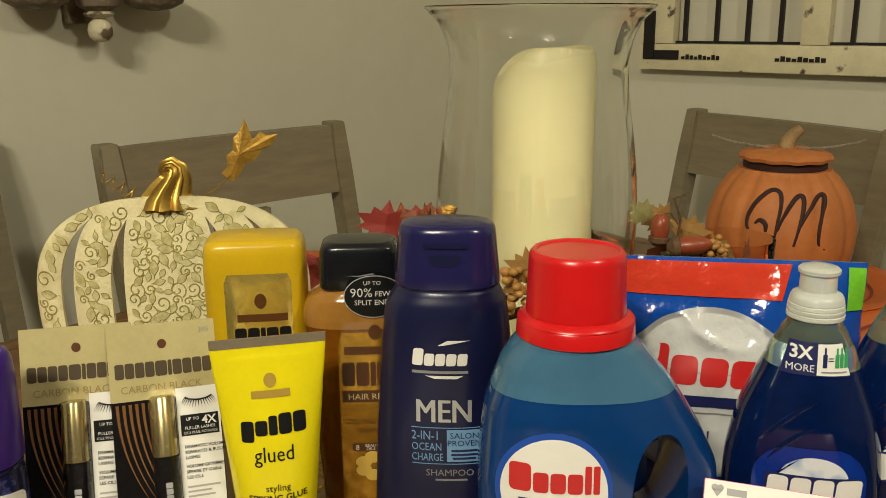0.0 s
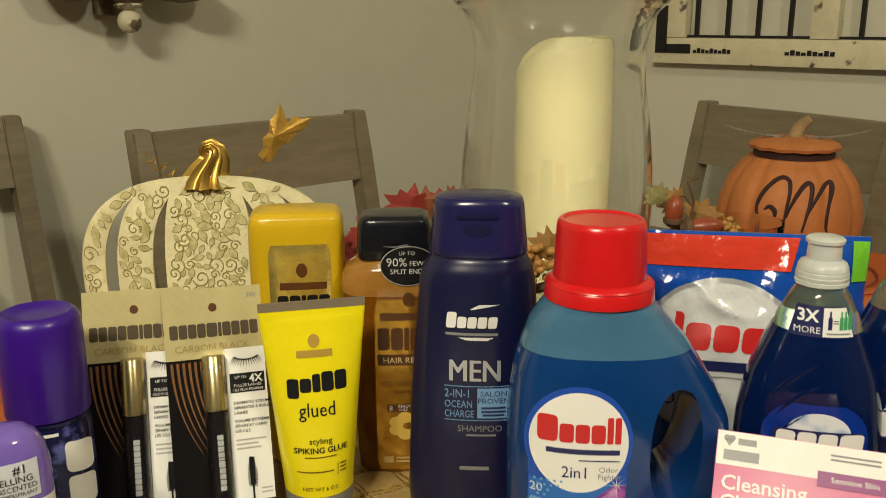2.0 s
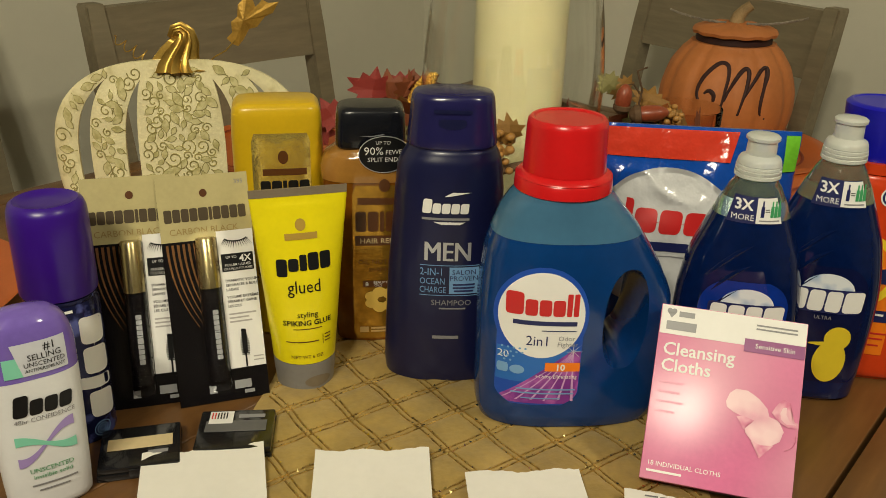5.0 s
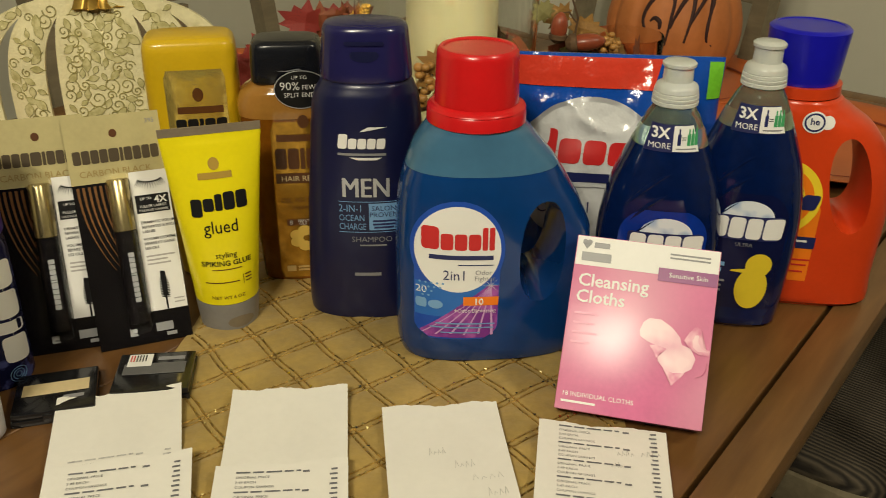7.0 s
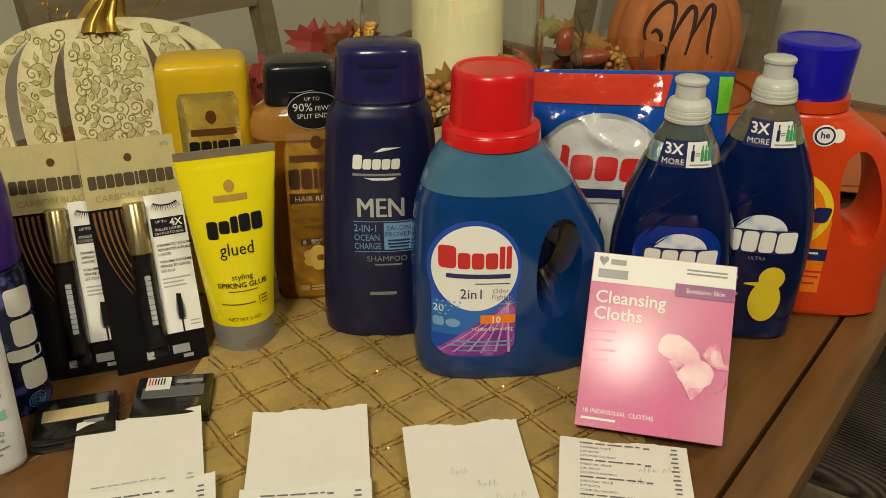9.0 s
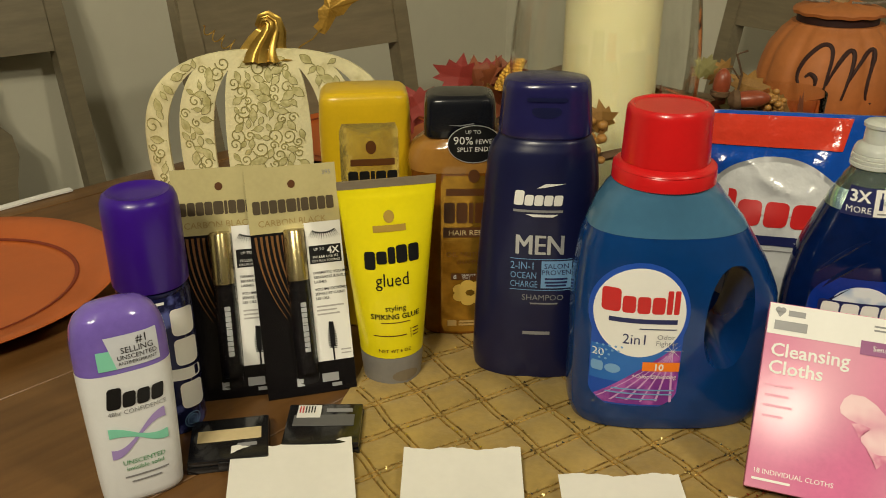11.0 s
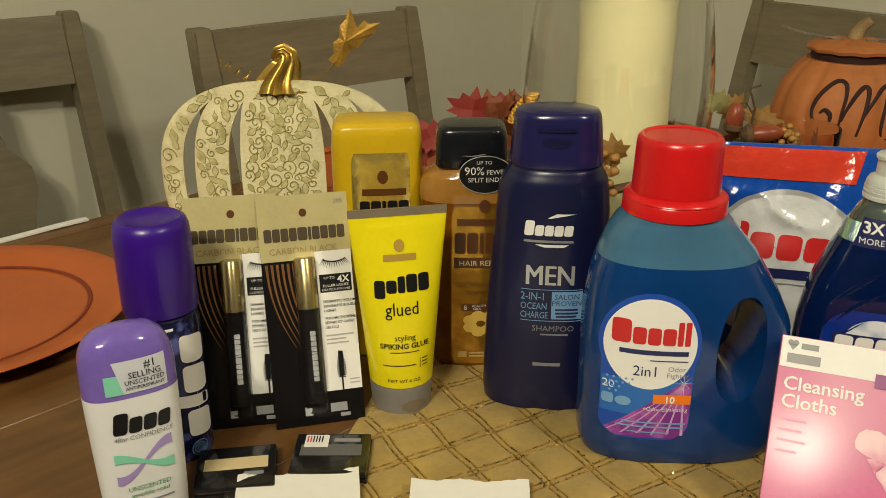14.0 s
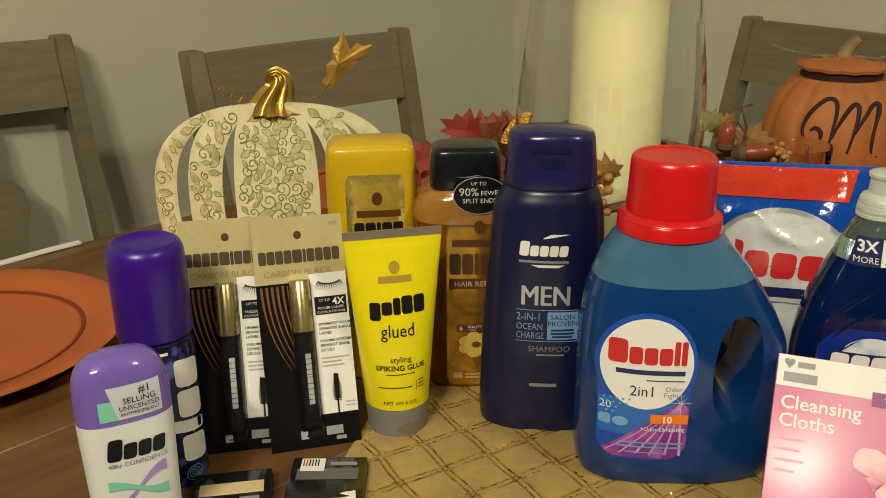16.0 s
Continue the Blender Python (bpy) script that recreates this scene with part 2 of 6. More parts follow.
room_box("floor", U0 - 0.1, U1 + 0.1, V0 - 0.1, V1 + 0.1, -0.1, 0, CARPET, "brown carpeted dining room floor")
room_box("ceiling", U0 - 0.1, U1 + 0.1, V0 - 0.1, V1 + 0.1, 2.44, 2.54, CEIL, "plain white dining room ceiling")
room_box("wall_west", U0 - 0.1, U1 + 0.1, V0 - 0.1, V0, 0, 2.44, WALL, "unseen warm grey wall added to close the room beside the table")
room_box("wall_north", U1, U1 + 0.1, V0, V1, 0, 2.44, WALL, "unseen warm grey wall added to close the room behind the table's end")
# unseen walls added to close the room, set far back to limit bounced light
room_box("wall_east", U0 - 0.1, U1 + 0.1, V1, V1 + 0.1, 0, 2.44, WALL, "unseen warm grey wall added to close the room")
room_box("wall_south", U0 - 0.1, U0, V0, V1, 0, 2.44, WALL, "unseen warm grey wall added to close the room")


# ---- dining table ----
def dining_table():
    tb = thing("dining_table", ROOM, "brown wooden dining table with a grooved border", "table")
    u0, u1, v0, v1 = -0.12, 1.42, -1.108, -0.042
    w = 0.036
    planks = 5
    iv0, iv1 = v0 + w + 0.003, v1 - w - 0.003
    step = (iv1 - iv0) / planks
    for k in range(planks):
        part("plank", box(u0 + w + 0.003, u1 - w - 0.003, iv0 + k * step + 0.0004, iv0 + (k + 1) * step - 0.0004, T - 0.024, T, 0.0008, 1), OAK, tb)
    part("underframe", box(u0 + 0.03, u1 - 0.03, v0 + 0.03, v1 - 0.03, T - 0.034, T - 0.025), DARK, tb)
    for a in ((u0, u1, v0, v0 + w), (u0, u1, v1 - w, v1), (u0, u0 + w, v0 + w + 0.001, v1 - w - 0.001), (u1 - w, u1, v0 + w + 0.001, v1 - w - 0.001)):
        part("border_board", box(*a, T - 0.03, T, 0.003, 2), OAK_EDGE, tb)
    for a in ((u0 + 0.06, u1 - 0.06, v0 + 0.06, v0 + 0.085), (u0 + 0.06, u1 - 0.06, v1 - 0.085, v1 - 0.06), (u0 + 0.06, u0 + 0.085, v0 + 0.09, v1 - 0.09), (u1 - 0.085, u1 - 0.06, v0 + 0.09, v1 - 0.09)):
        part("apron", box(*a, T - 0.13, T - 0.034), OAK_EDGE, tb)
    for u in (u0 + 0.05, u1 - 0.13):
        for v in (v0 + 0.05, v1 - 0.13):
            part("leg", box(u, u + 0.08, v, v + 0.08, 0, T - 0.034, 0.006), OAK_EDGE, tb)
    return tb


dining_table()


# ---- chairs ----
def dining_chair(m, label):
    """Front towards -y; the back posts lean away."""
    c = thing("dining_chair", m, label, "chair", "chairs round the table")
    W, TOP = 0.215, 0.973

    def lean(z):
        return 0.0 if z < 0.45 else 0.10 * ((z - 0.45) / 0.523)

    for s in (-1, 1):
        bm = bmesh.new()
        loops = []
        for z in (0, 0.25, 0.45, 0.6, 0.75, 0.9, TOP - 0.004, TOP):
            y, h = lean(z), (0.0150 if z < TOP else 0.012)
            x = s * (W - 0.016)
            loops.append([(x - h, y - h, z), (x + h, y - h, z), (x + h, y + h, z), (x - h, y + h, z)])
        post = rings(bm, loops)
        bmesh.ops.bevel(post, geom=[e for e in post.edges if abs(e.verts[0].co.z - e.verts[1].co.z) > 0.01], offset=0.003, segments=2, affect="EDGES")
        part("back_post", post, CHAIR, c)
        part("front_leg", box(s * (W - 0.02) - 0.02, s * (W - 0.02) + 0.02, -0.43, -0.39, 0, 0.43, 0.003), CHAIR, c)

    def slab(x0, x1, z0, z1, thick, bow=0.0, nx=10):
        bm = bmesh.new()
        loops = []
        for k in range(nx + 1):
            f = k / nx
            x = x0 + (x1 - x0) * f
            b = bow * math.sin(math.pi * f)
            loops.append([(x, lean(z0) - thick / 2 + b, z0), (x, lean(z0) + thick / 2 + b, z0), (x, lean(z1) + thick / 2 + b, z1), (x, lean(z1) - thick / 2 + b, z1)])
        return rings(bm, loops)

    part("top_rail", slab(-W + 0.0315, W - 0.0315, TOP - 0.115, TOP - 0.006, 0.022, 0.012), CHAIR, c)
    part("lower_rail", slab(-W + 0.0315, W - 0.0315, 0.50, 0.55, 0.022, 0.006), CHAIR, c)
    bm = bmesh.new()
    loops = []
    for z, hw in ((0.55, 0.06), (0.60, 0.062), (0.66, 0.075), (0.70, 0.088), (0.735, 0.085), (0.77, 0.055), (0.80, 0.046), (0.85, 0.05)):
        y = lean(z) + 0.006
        loops.append([(-hw, y - 0.007, z), (hw, y - 0.007, z), (hw, y + 0.007, z), (-hw, y + 0.007, z)])
    part("splat", rings(bm, loops), CHAIR, c)
    part("seat_frame", box(-W, W, -0.43, 0.0, 0.40, 0.445, 0.003), CHAIR, c)
    seat = Loft([(0.445, 0, 0.208, 0.205, 6), (0.46, 0, 0.212, 0.208, 5), (0.475, 0, 0.205, 0.2, 4), (0.482, 0, 0.17, 0.17, 3)], 3)
    so = part("seat_cushion", seat.bm(), SEAT, c)
    so.location = (0, -0.222, 0)
    for x0, x1, y0, y1 in ((-W + 0.01, W - 0.01, -0.415, -0.4), (-W + 0.01, -W + 0.03, -0.4, -0.02), (W - 0.03, W - 0.01, -0.4, -0.02)):
        part("stretcher", box(x0, x1, y0, y1, 0.16, 0.19, 0.003), CHAIR, c)
    return c


def at_chair(x, y, deg):
    return pose(x, y, 0, 0, 0, deg)


def chair_pose(l, r):
    """Back posts' tops at l and r as seen from the table."""
    mid = (Vector(l) + Vector(r)) / 2
    deg = math.degrees(math.atan2(r[1] - l[1], r[0] - l[0]))
    back = Vector((-math.sin(radians(deg)), math.cos(radians(deg)))) * 0.10
    return at_chair(mid.x - back.x, mid.y - back.y, deg)


dining_chair(chair_pose((-0.471, 1.237), (-0.169, 1.548)), "grey-brown wooden dining chair behind the cream metal pumpkin")
dining_chair(chair_pose((-1.035, 1.150), (-0.735, 1.460)), "grey-brown wooden dining chair drawn back from the table")
dining_chair(chair_pose((0.469, 1.720), (0.692, 1.352)), "grey-brown wooden dining chair behind the terracotta pumpkin")
dining_chair(pose(0.760, 0.780, 0, 0, 0, -132.2), "grey-brown dining chair with a ribbed seat, pushed in")


# ---- product helpers ----
def wordmark(front, spec, x0, x1, z0, z1, out=0.0007, slant=0.0, upright=False):
    """A trade mark reduced to rounded plain blocks: one block a sign, with its width, height and drop, tied by a hairline into one print."""
    kinds = {"C": (1.1, 0.0, 1.0), "c": (0.85, 0.0, 1.0), "x": (0.78, 0.0, 0.72), "l": (0.34, 0.0, 1.0), "t": (0.55, 0.0, 0.92), "p": (0.80, -0.30, 0.72)}
    H, gap = z1 - z0, 0.10
    unit = (x1 - x0) / (sum(kinds[k][0] for k in spec) + gap * (len(spec) - 1))
    cols, a, line = [], x0, H * 0.005
    for n, k in enumerate(spec):
        w, lo, hi = kinds[k]
        b = a + w * unit
        r = min(0.24 * w * unit, 0.16 * H)
        bottom, top = z0 + lo * H, z0 + hi * H
        for f in (0.0, 0.15, 0.45, 1.0):
            c = r - math.sqrt(max(0.0, r * r - (r - r * f) ** 2))
            cols.append((a + r * f, bottom + c, top - c))
        for f in (1.0, 0.45, 0.15, 0.0):
            c = r - math.sqrt(max(0.0, r * r - (r - r * f) ** 2))
            cols.append((b - r * f, bottom + c, top - c))
        if n < len(spec) - 1:
            mid = z0 + 0.34 * H
            cols += [(b + gap * unit * 0.04, mid - line, mid + line), (b + gap * unit * 0.96, mid - line, mid + line)]
        a = b + gap * unit
    bm = bmesh.new()
    rows = []
    for x, lo, hi in cols:
        row = []
        for z in np.linspace(lo, hi, 5):
            px = x + slant * (z - z0)
            u, v = (x0 + z1 - z, z0 + px - x0) if upright else (px, z)
            row.append(bm.verts.new((u, front(u, v, out), v)))
        rows.append(row)
    for p, q in zip(rows, rows[1:]):
        for k in range(4):
            bm.faces.new((p[k], q[k], q[k + 1], p[k + 1]))
    return bm


def rounded(front, x0, x1, z0, z1, r, out=0.0004, nv=20, nu=14):
    """A print with round corners."""

    def inset(z):
        d = min(z - z0, z1 - z)
        return r - math.sqrt(max(0, r * r - (r - d) ** 2)) if d < r else 0.0

    return patch(front, z0, z1, lambda z: x0 + inset(z), lambda z: x1 - inset(z), nv, nu, out)


PR = dict(rough=0.35, var=0.03)
RED_PRINT = mat("red_print", (0.55, 0.02, 0.02), **PR)
NAVY_PRINT = mat("navy_print", (0.015, 0.02, 0.10), **PR)
BLUE_PRINT = mat("blue_print", (0.01, 0.07, 0.42), **PR)
SKY_PRINT = mat("pale_blue_print", (0.18, 0.36, 0.62), **PR)
GREY_PRINT = mat("grey_print", (0.25, 0.25, 0.26), **PR)
SILVER_PRINT = mat("silver_print", (0.55, 0.56, 0.58), 0.3, 0.5, var=0.03)
YELLOW_PRINT = mat("yellow_print", (0.85, 0.62, 0.03), **PR)
ORANGE_PRINT = mat("orange_print", (0.85, 0.20, 0.01), **PR)
GREEN_PRINT = mat("green_print", (0.05, 0.32, 0.12), **PR)
MINT_PRINT = mat("mint_print", (0.22, 0.62, 0.45), **PR)
LILAC_PRINT = mat("lilac_print", (0.36, 0.26, 0.58), **PR)
PURPLE_PRINT = mat("purple_print", (0.22, 0.04, 0.30), **PR)
PINK_PRINT = mat("rose_print", (0.78, 0.30, 0.46), **PR)
FAINT_PRINT = mat("faint_print", (0.42, 0.40, 0.38), **PR)
BROWN_PRINT = mat("brown_print", (0.10, 0.035, 0.01), **PR)


# ---- laundry detergent bottle, blue with a red cap ----
def blue_detergent_bottle():
    th = thing("detergent_bottle", pose(0.1140, 0.5565, T, 0, 0, 2) @ Matrix.Diagonal((1.008, 1.0, 1.017, 1)), "blue plastic laundry detergent bottle with a ribbed red cap", "bottle")
    blue = mat("detergent_blue_plastic", (0.003, 0.040, 0.175), 0.14, var=0.12, scale=12, coat=0.6, bump=0.02, bscale=60)
    pale = mat("empty_blue_plastic", (0.055, 0.155, 0.27), 0.22, var=0.08, scale=14, coat=0.3, bump=0.02, bscale=60)
    red = mat("red_cap_plastic", (0.60, 0.010, 0.012), 0.26, var=0.05, coat=0.2)
    body = Loft([(0, 0.003, 0.064, 0.030, 2.6), (0.004, 0.003, 0.0705, 0.037, 2.8), (0.015, 0.003, 0.0735, 0.040, 2.8), (0.06, 0.004, 0.075, 0.041, 2.7), (0.105, 0.0035, 0.0748, 0.041, 2.6), (0.13, -0.001, 0.0685, 0.040, 2.5), (0.147, -0.005, 0.062, 0.0385, 2.4), (0.162, -0.0075, 0.0545, 0.036, 2.3), (0.174, -0.0105, 0.0470, 0.0350, 2.2), (0.183, -0.0115, 0.0405, 0.0345, 2.1), (0.1895, -0.0119, 0.0345, 0.0335, 2.0), (0.193, -0.0119, 0.030, 0.029, 2.0)], 5, 72)
    hole = Loft([(-0.07, 0.0, 0.022, 0.044, 2.2), (-0.03, 0, 0.0165, 0.039, 2.4), (0, 0, 0.0150, 0.036, 2.4), (0.03, 0, 0.0165, 0.039, 2.4), (0.07, 0, 0.022, 0.044, 2.2)], 4, 32)
    cutter = hole.bm()
    bmesh.ops.transform(cutter, matrix=pose(0.0360, 0, 0.097, 90, 0, 0) @ pose(0, 0, 0, 0, 0, -2), verts=cutter.verts)
    LEVEL = 0.157
    lower = cut_through(mesh_of(body.bm(None, LEVEL), "body"), cutter)
    b = part("body", lower, blue, th)
    part("shoulder", body.bm(LEVEL + 0.0002, None), pale, th, "paler part above the liquid")
    ring = Loft([(0.1885, -0.0119, 0.0350, 0.0350, 2), (0.1895, -0.0119, 0.0362, 0.0362, 2), (0.1975, -0.0119, 0.0358, 0.0358, 2), (0.1988, -0.0119, 0.0350, 0.0350, 2), (0.1993, -0.0119, 0.0357, 0.0357, 2), (0.2005, -0.0119, 0.0352, 0.0352, 2), (0.203, -0.0119, 0.031, 0.031, 2)], 1, 72)
    c = part("cap", ring.bm(), red, th, "red ribbed screw cap")
    top = Loft([(0.2032, -0.0119, 0.0305, 0.0305, 2), (0.236, -0.0119, 0.0292, 0.0292, 2), (0.2395, -0.0119, 0.0286, 0.0286, 2), (0.2412, -0.0119, 0.0268, 0.0268, 2), (0.2412, -0.0119, 0.0245, 0.0245, 2), (0.2402, -0.0119, 0.0235, 0.0235, 2)], 1, 72)
    part("measuring_cup", top.bm(), red, c)
    fr = body.front

    def edge(z, side):
        # the label widens round the disc and closes in a rounded foot
        low = 0.012 * max(0.0, (0.040 - z) / 0.014) ** 2.2
        high = max(0.0, 1 - min(1.0, abs((z - 0.102) / 0.0385)) ** 2) ** 0.5
        reach = 0.0345 * high if z > 0.102 else max(0.0345 * high, 0.0315)
        return -0.028 + side * max(0.002, reach - low)

    lab = part("label", patch(fr, 0.026, 0.1402, lambda z: edge(z, -1), lambda z: edge(z, 1), 48, 16), BLUE_PRINT, th, "blue label with a white disc")
    part("label_disc", disc(fr, -0.028, 0.102, 0.0315, 0.0345, 0.0007, cut=(-1, 1)), WHITE, lab)
    part("brand_mark", wordmark(fr, "Cxxxll", -0.0545, -0.0015, 0.1025, 0.1205, 0.001, 0), RED_PRINT, lab)
    part("lettering", bars(fr, [(-0.049, -0.002, 0.0965, 0.0036), (-0.028, -0.002, 0.0905, 0.0008)], 0.001), NAVY_PRINT, lab)
    part("lettering", words("2in1", fr, -0.030, 0.078, 0.0115, 0.001, wide=0.92), NAVY_PRINT, lab)
    part("lettering", joined(words("Odor", fr, -0.0088, 0.0825, 0.0056, 0.001), words("Fighter", fr, -0.0078, 0.0775, 0.0056, 0.001)), GREY_PRINT, lab)
    part("lettering", words("20", fr, -0.0545, 0.0655, 0.0085, 0.001), WHITE, lab)
    part("label_glow", patch(fr, 0.046, 0.0745, lambda z: edge(z, -1) + 0.0006, lambda z: edge(z, 1) - 0.0006, 14, 16, 0.0005), mat("bright_blue_print", (0.02, 0.14, 0.50), **PR), lab)
    part("label_swash", patch(fr, 0.0275, 0.0735, lambda z: max(edge(z, -1) + 0.001, -0.062 + 1.25 * (z - 0.0275)), lambda z: edge(z, 1) - 0.0006, 18, 16, 0.0006), two_tone("purple_burst_print", (0.20, 0.03, 0.27), (0.42, 0.10, 0.42), 70, 0.45, 0.6, 0.35, bump=0.0), lab)
    ray = mat("pale_ray_print", (0.60, 0.34, 0.62), **PR)
    for k in range(6):
        foot, thick = -0.0535 + 0.0105 * k, 0.0006 + 0.0001 * (k % 3)
        part("label_ray", patch(fr, 0.031 - 0.0008 * (k % 2), 0.0715, lambda z, f=foot, q=thick: f + (-0.003 - f) * (z - 0.031) / 0.0405 - q * (1.3 - 22 * (z - 0.031)), lambda z, f=foot, q=thick: f + (-0.003 - f) * (z - 0.031) / 0.0405 + q * (1.3 - 22 * (z - 0.031)), 12, 2, 0.0009), ray, lab)
    part("label_dots", joined(*[disc(fr, -0.0555 + 0.0042 * a + 0.0021 * (b % 2), 0.0745 - 0.0036 * b, 0.0009, 0.0009, 0.0010, 6, 4) for b in range(4) for a in range(5 - b)]), SKY_PRINT, lab)
    part("label_star", joined(*[poly(fr, [(-0.003, 0.0735), (-0.003 + 0.008 * math.cos(q * 0.785), 0.0735 + 0.008 * math.sin(q * 0.785)), (-0.003 + 0.0011 * math.cos(q * 0.785 + 0.4), 0.0735 + 0.0011 * math.sin(q * 0.785 + 0.4))], 0.0012) for q in range(8)]), WHITE, lab)
    part("label_flag", rect(fr, -0.0235, 0.003, 0.0565, 0.0640, 0.0011), ORANGE_PRINT, lab)
    part("lettering", words("10", fr, -0.012, 0.0575, 0.0075, 0.0014, bold=0.0002), WHITE, lab)
    part("lettering", words("+Odor Eliminating", fr, -0.0145, 0.0505, 0.0047, 0.0013, wide=0.9), WHITE, lab)
    part("small_print", bars(fr, [(-0.044, 0.001, 0.0405, 0.0012), (-0.048, 0.000, 0.0370, 0.0012), (-0.04, -0.01, 0.0325, 0.0010)], 0.0013), SKY_PRINT, lab)
    part("machine_symbol", joined(rounded(fr, -0.0585, -0.0505, 0.053, 0.061, 0.001, 0.001, 4, 4), disc(fr, -0.044, 0.0565, 0.0055, 0.0038, 0.001, 10, 6)), SKY_PRINT, lab)
    return th


blue_detergent_bottle()


# ---- men's shampoo ----
def navy_shampoo_bottle():
    th = thing("shampoo_bottle", pose(0.0215, 0.6195, T, 0, 0, -3) @ Matrix.Diagonal((0.995, 1.0, 0.996, 1)), "tall navy blue shampoo bottle with a flip-top cap", "bottle")
    navy = mat("navy_satin_plastic", (0.0065, 0.0085, 0.047), 0.32, var=0.06, coat=0.15, bump=0.015, bscale=500)
    capm = mat("navy_cap_plastic", (0.015, 0.014, 0.080), 0.2, var=0.06, coat=0.25)
    body = Loft([(0, -0.003, 0.044, 0.025, 2.3), (0.003, -0.003, 0.0485, 0.0295, 2.4), (0.02, -0.003, 0.0495, 0.031, 2.4), (0.10, -0.002, 0.0475, 0.031, 2.4), (0.17, 0, 0.0445, 0.030, 2.4), (0.188, 0, 0.0428, 0.0292, 2.3), (0.197, 0.0005, 0.0405, 0.028, 2.3), (0.2045, 0.001, 0.0365, 0.0255, 2.2), (0.207, 0.001, 0.035, 0.0245, 2.2)], 5, 64)
    part("body", body.bm(), navy, th)
    cap = Loft([(0.2073, 0.001, 0.0352, 0.0248, 2.4), (0.209, 0.001, 0.036, 0.0255, 2.4), (0.236, 0.001, 0.0338, 0.0245, 2.6), (0.245, 0.001, 0.0328, 0.024, 2.6), (0.249, 0.001, 0.0305, 0.022, 2.5), (0.2505, 0.001, 0.024, 0.017, 2.4)], 4, 64)
    c = part("cap", cap.bm(), capm, th, "navy flip-top cap")
    part("thumb_tab", joined(rounded(cap.front, -0.014, 0.016, 0.2365, 0.2395, 0.0012, 0.0012, 4, 10)), navy, c)
    part("thumb_groove", disc(cap.front, 0.001, 0.229, 0.011, 0.005, 0.0004, 14, 10, (-1, 0.6)), navy, c)
    fr = body.front
    part("brand_mark", wordmark(fr, "cxxxx", -0.0215, 0.0155, 0.157, 0.169, 0.0006, 0.1), WHITE, th)
    part("brand_swoosh", patch(fr, 0.1712, 0.1748, lambda z: -0.004 + 1.9 * (z - 0.1712), lambda z: -0.001 + 5.2 * (z - 0.1712), 8, 10, 0.0006), WHITE, th)
    part("brand_swoosh", patch(fr, 0.1478, 0.1500, lambda z: -0.006 - 3.0 * (z - 0.1478), lambda z: 0.009 + 2.0 * (z - 0.1478), 8, 10, 0.0006), WHITE, th)
    part("small_print", bars(fr, [(-0.0215, 0.0165, 0.1525, 0.002)]), GREY_PRINT, th)
    part("lettering", joined(words("MEN", fr, -0.0004, 0.1165, 0.0235, 0.0006, wide=0.82), words("MEN", fr, 0.0005, 0.1165, 0.0235, 0.0008, wide=0.82)), SILVER_PRINT, th)
    part("panel_rule", rect(fr, -0.0225, 0.026, 0.1120, 0.1126, 0.0006, 1, 12), SKY_PRINT, th)
    part("panel_rule", rect(fr, -0.0225, 0.026, 0.0852, 0.0858, 0.0006, 1, 12), SKY_PRINT, th)
    part("lettering", joined(words("2-IN-1", fr, -0.0225, 0.1035, 0.0092, 0.0006, "LEFT", 0.80), words("OCEAN", fr, -0.0225, 0.0955, 0.0080, 0.0006, "LEFT", 0.76), words("CHARGE", fr, -0.0225, 0.0878, 0.0080, 0.0006, "LEFT", 0.70)), SKY_PRINT, th)
    part("claim_panel", rect(fr, 0.002, 0.026, 0.0872, 0.1108, 0.0005), SKY_PRINT, th)
    part("lettering", joined(words("SALON", fr, 0.014, 0.1045, 0.0062, 0.0009), words("PROVEN", fr, 0.014, 0.0990, 0.0062, 0.0009)), NAVY_PRINT, th)
    part("small_print", bars(fr, [(0.005, 0.023, 0.0955, 0.0016), (0.005, 0.023, 0.0925, 0.0016), (0.006, 0.022, 0.0897, 0.0016)], 0.0009), NAVY_PRINT, th)
    part("lettering", words("SHAMPOO", fr, 0.004, 0.0765, 0.0070, 0.0006), GREY_PRINT, th)
    part("small_print", bars(fr, [(-0.006, 0.016, 0.0735, 0.0014)]), GREY_PRINT, th)
    part("small_print", bars(fr, [(-0.011, 0.011, 0.0465, 0.0030)]), GREY_PRINT, th)
    return th


navy_shampoo_bottle()


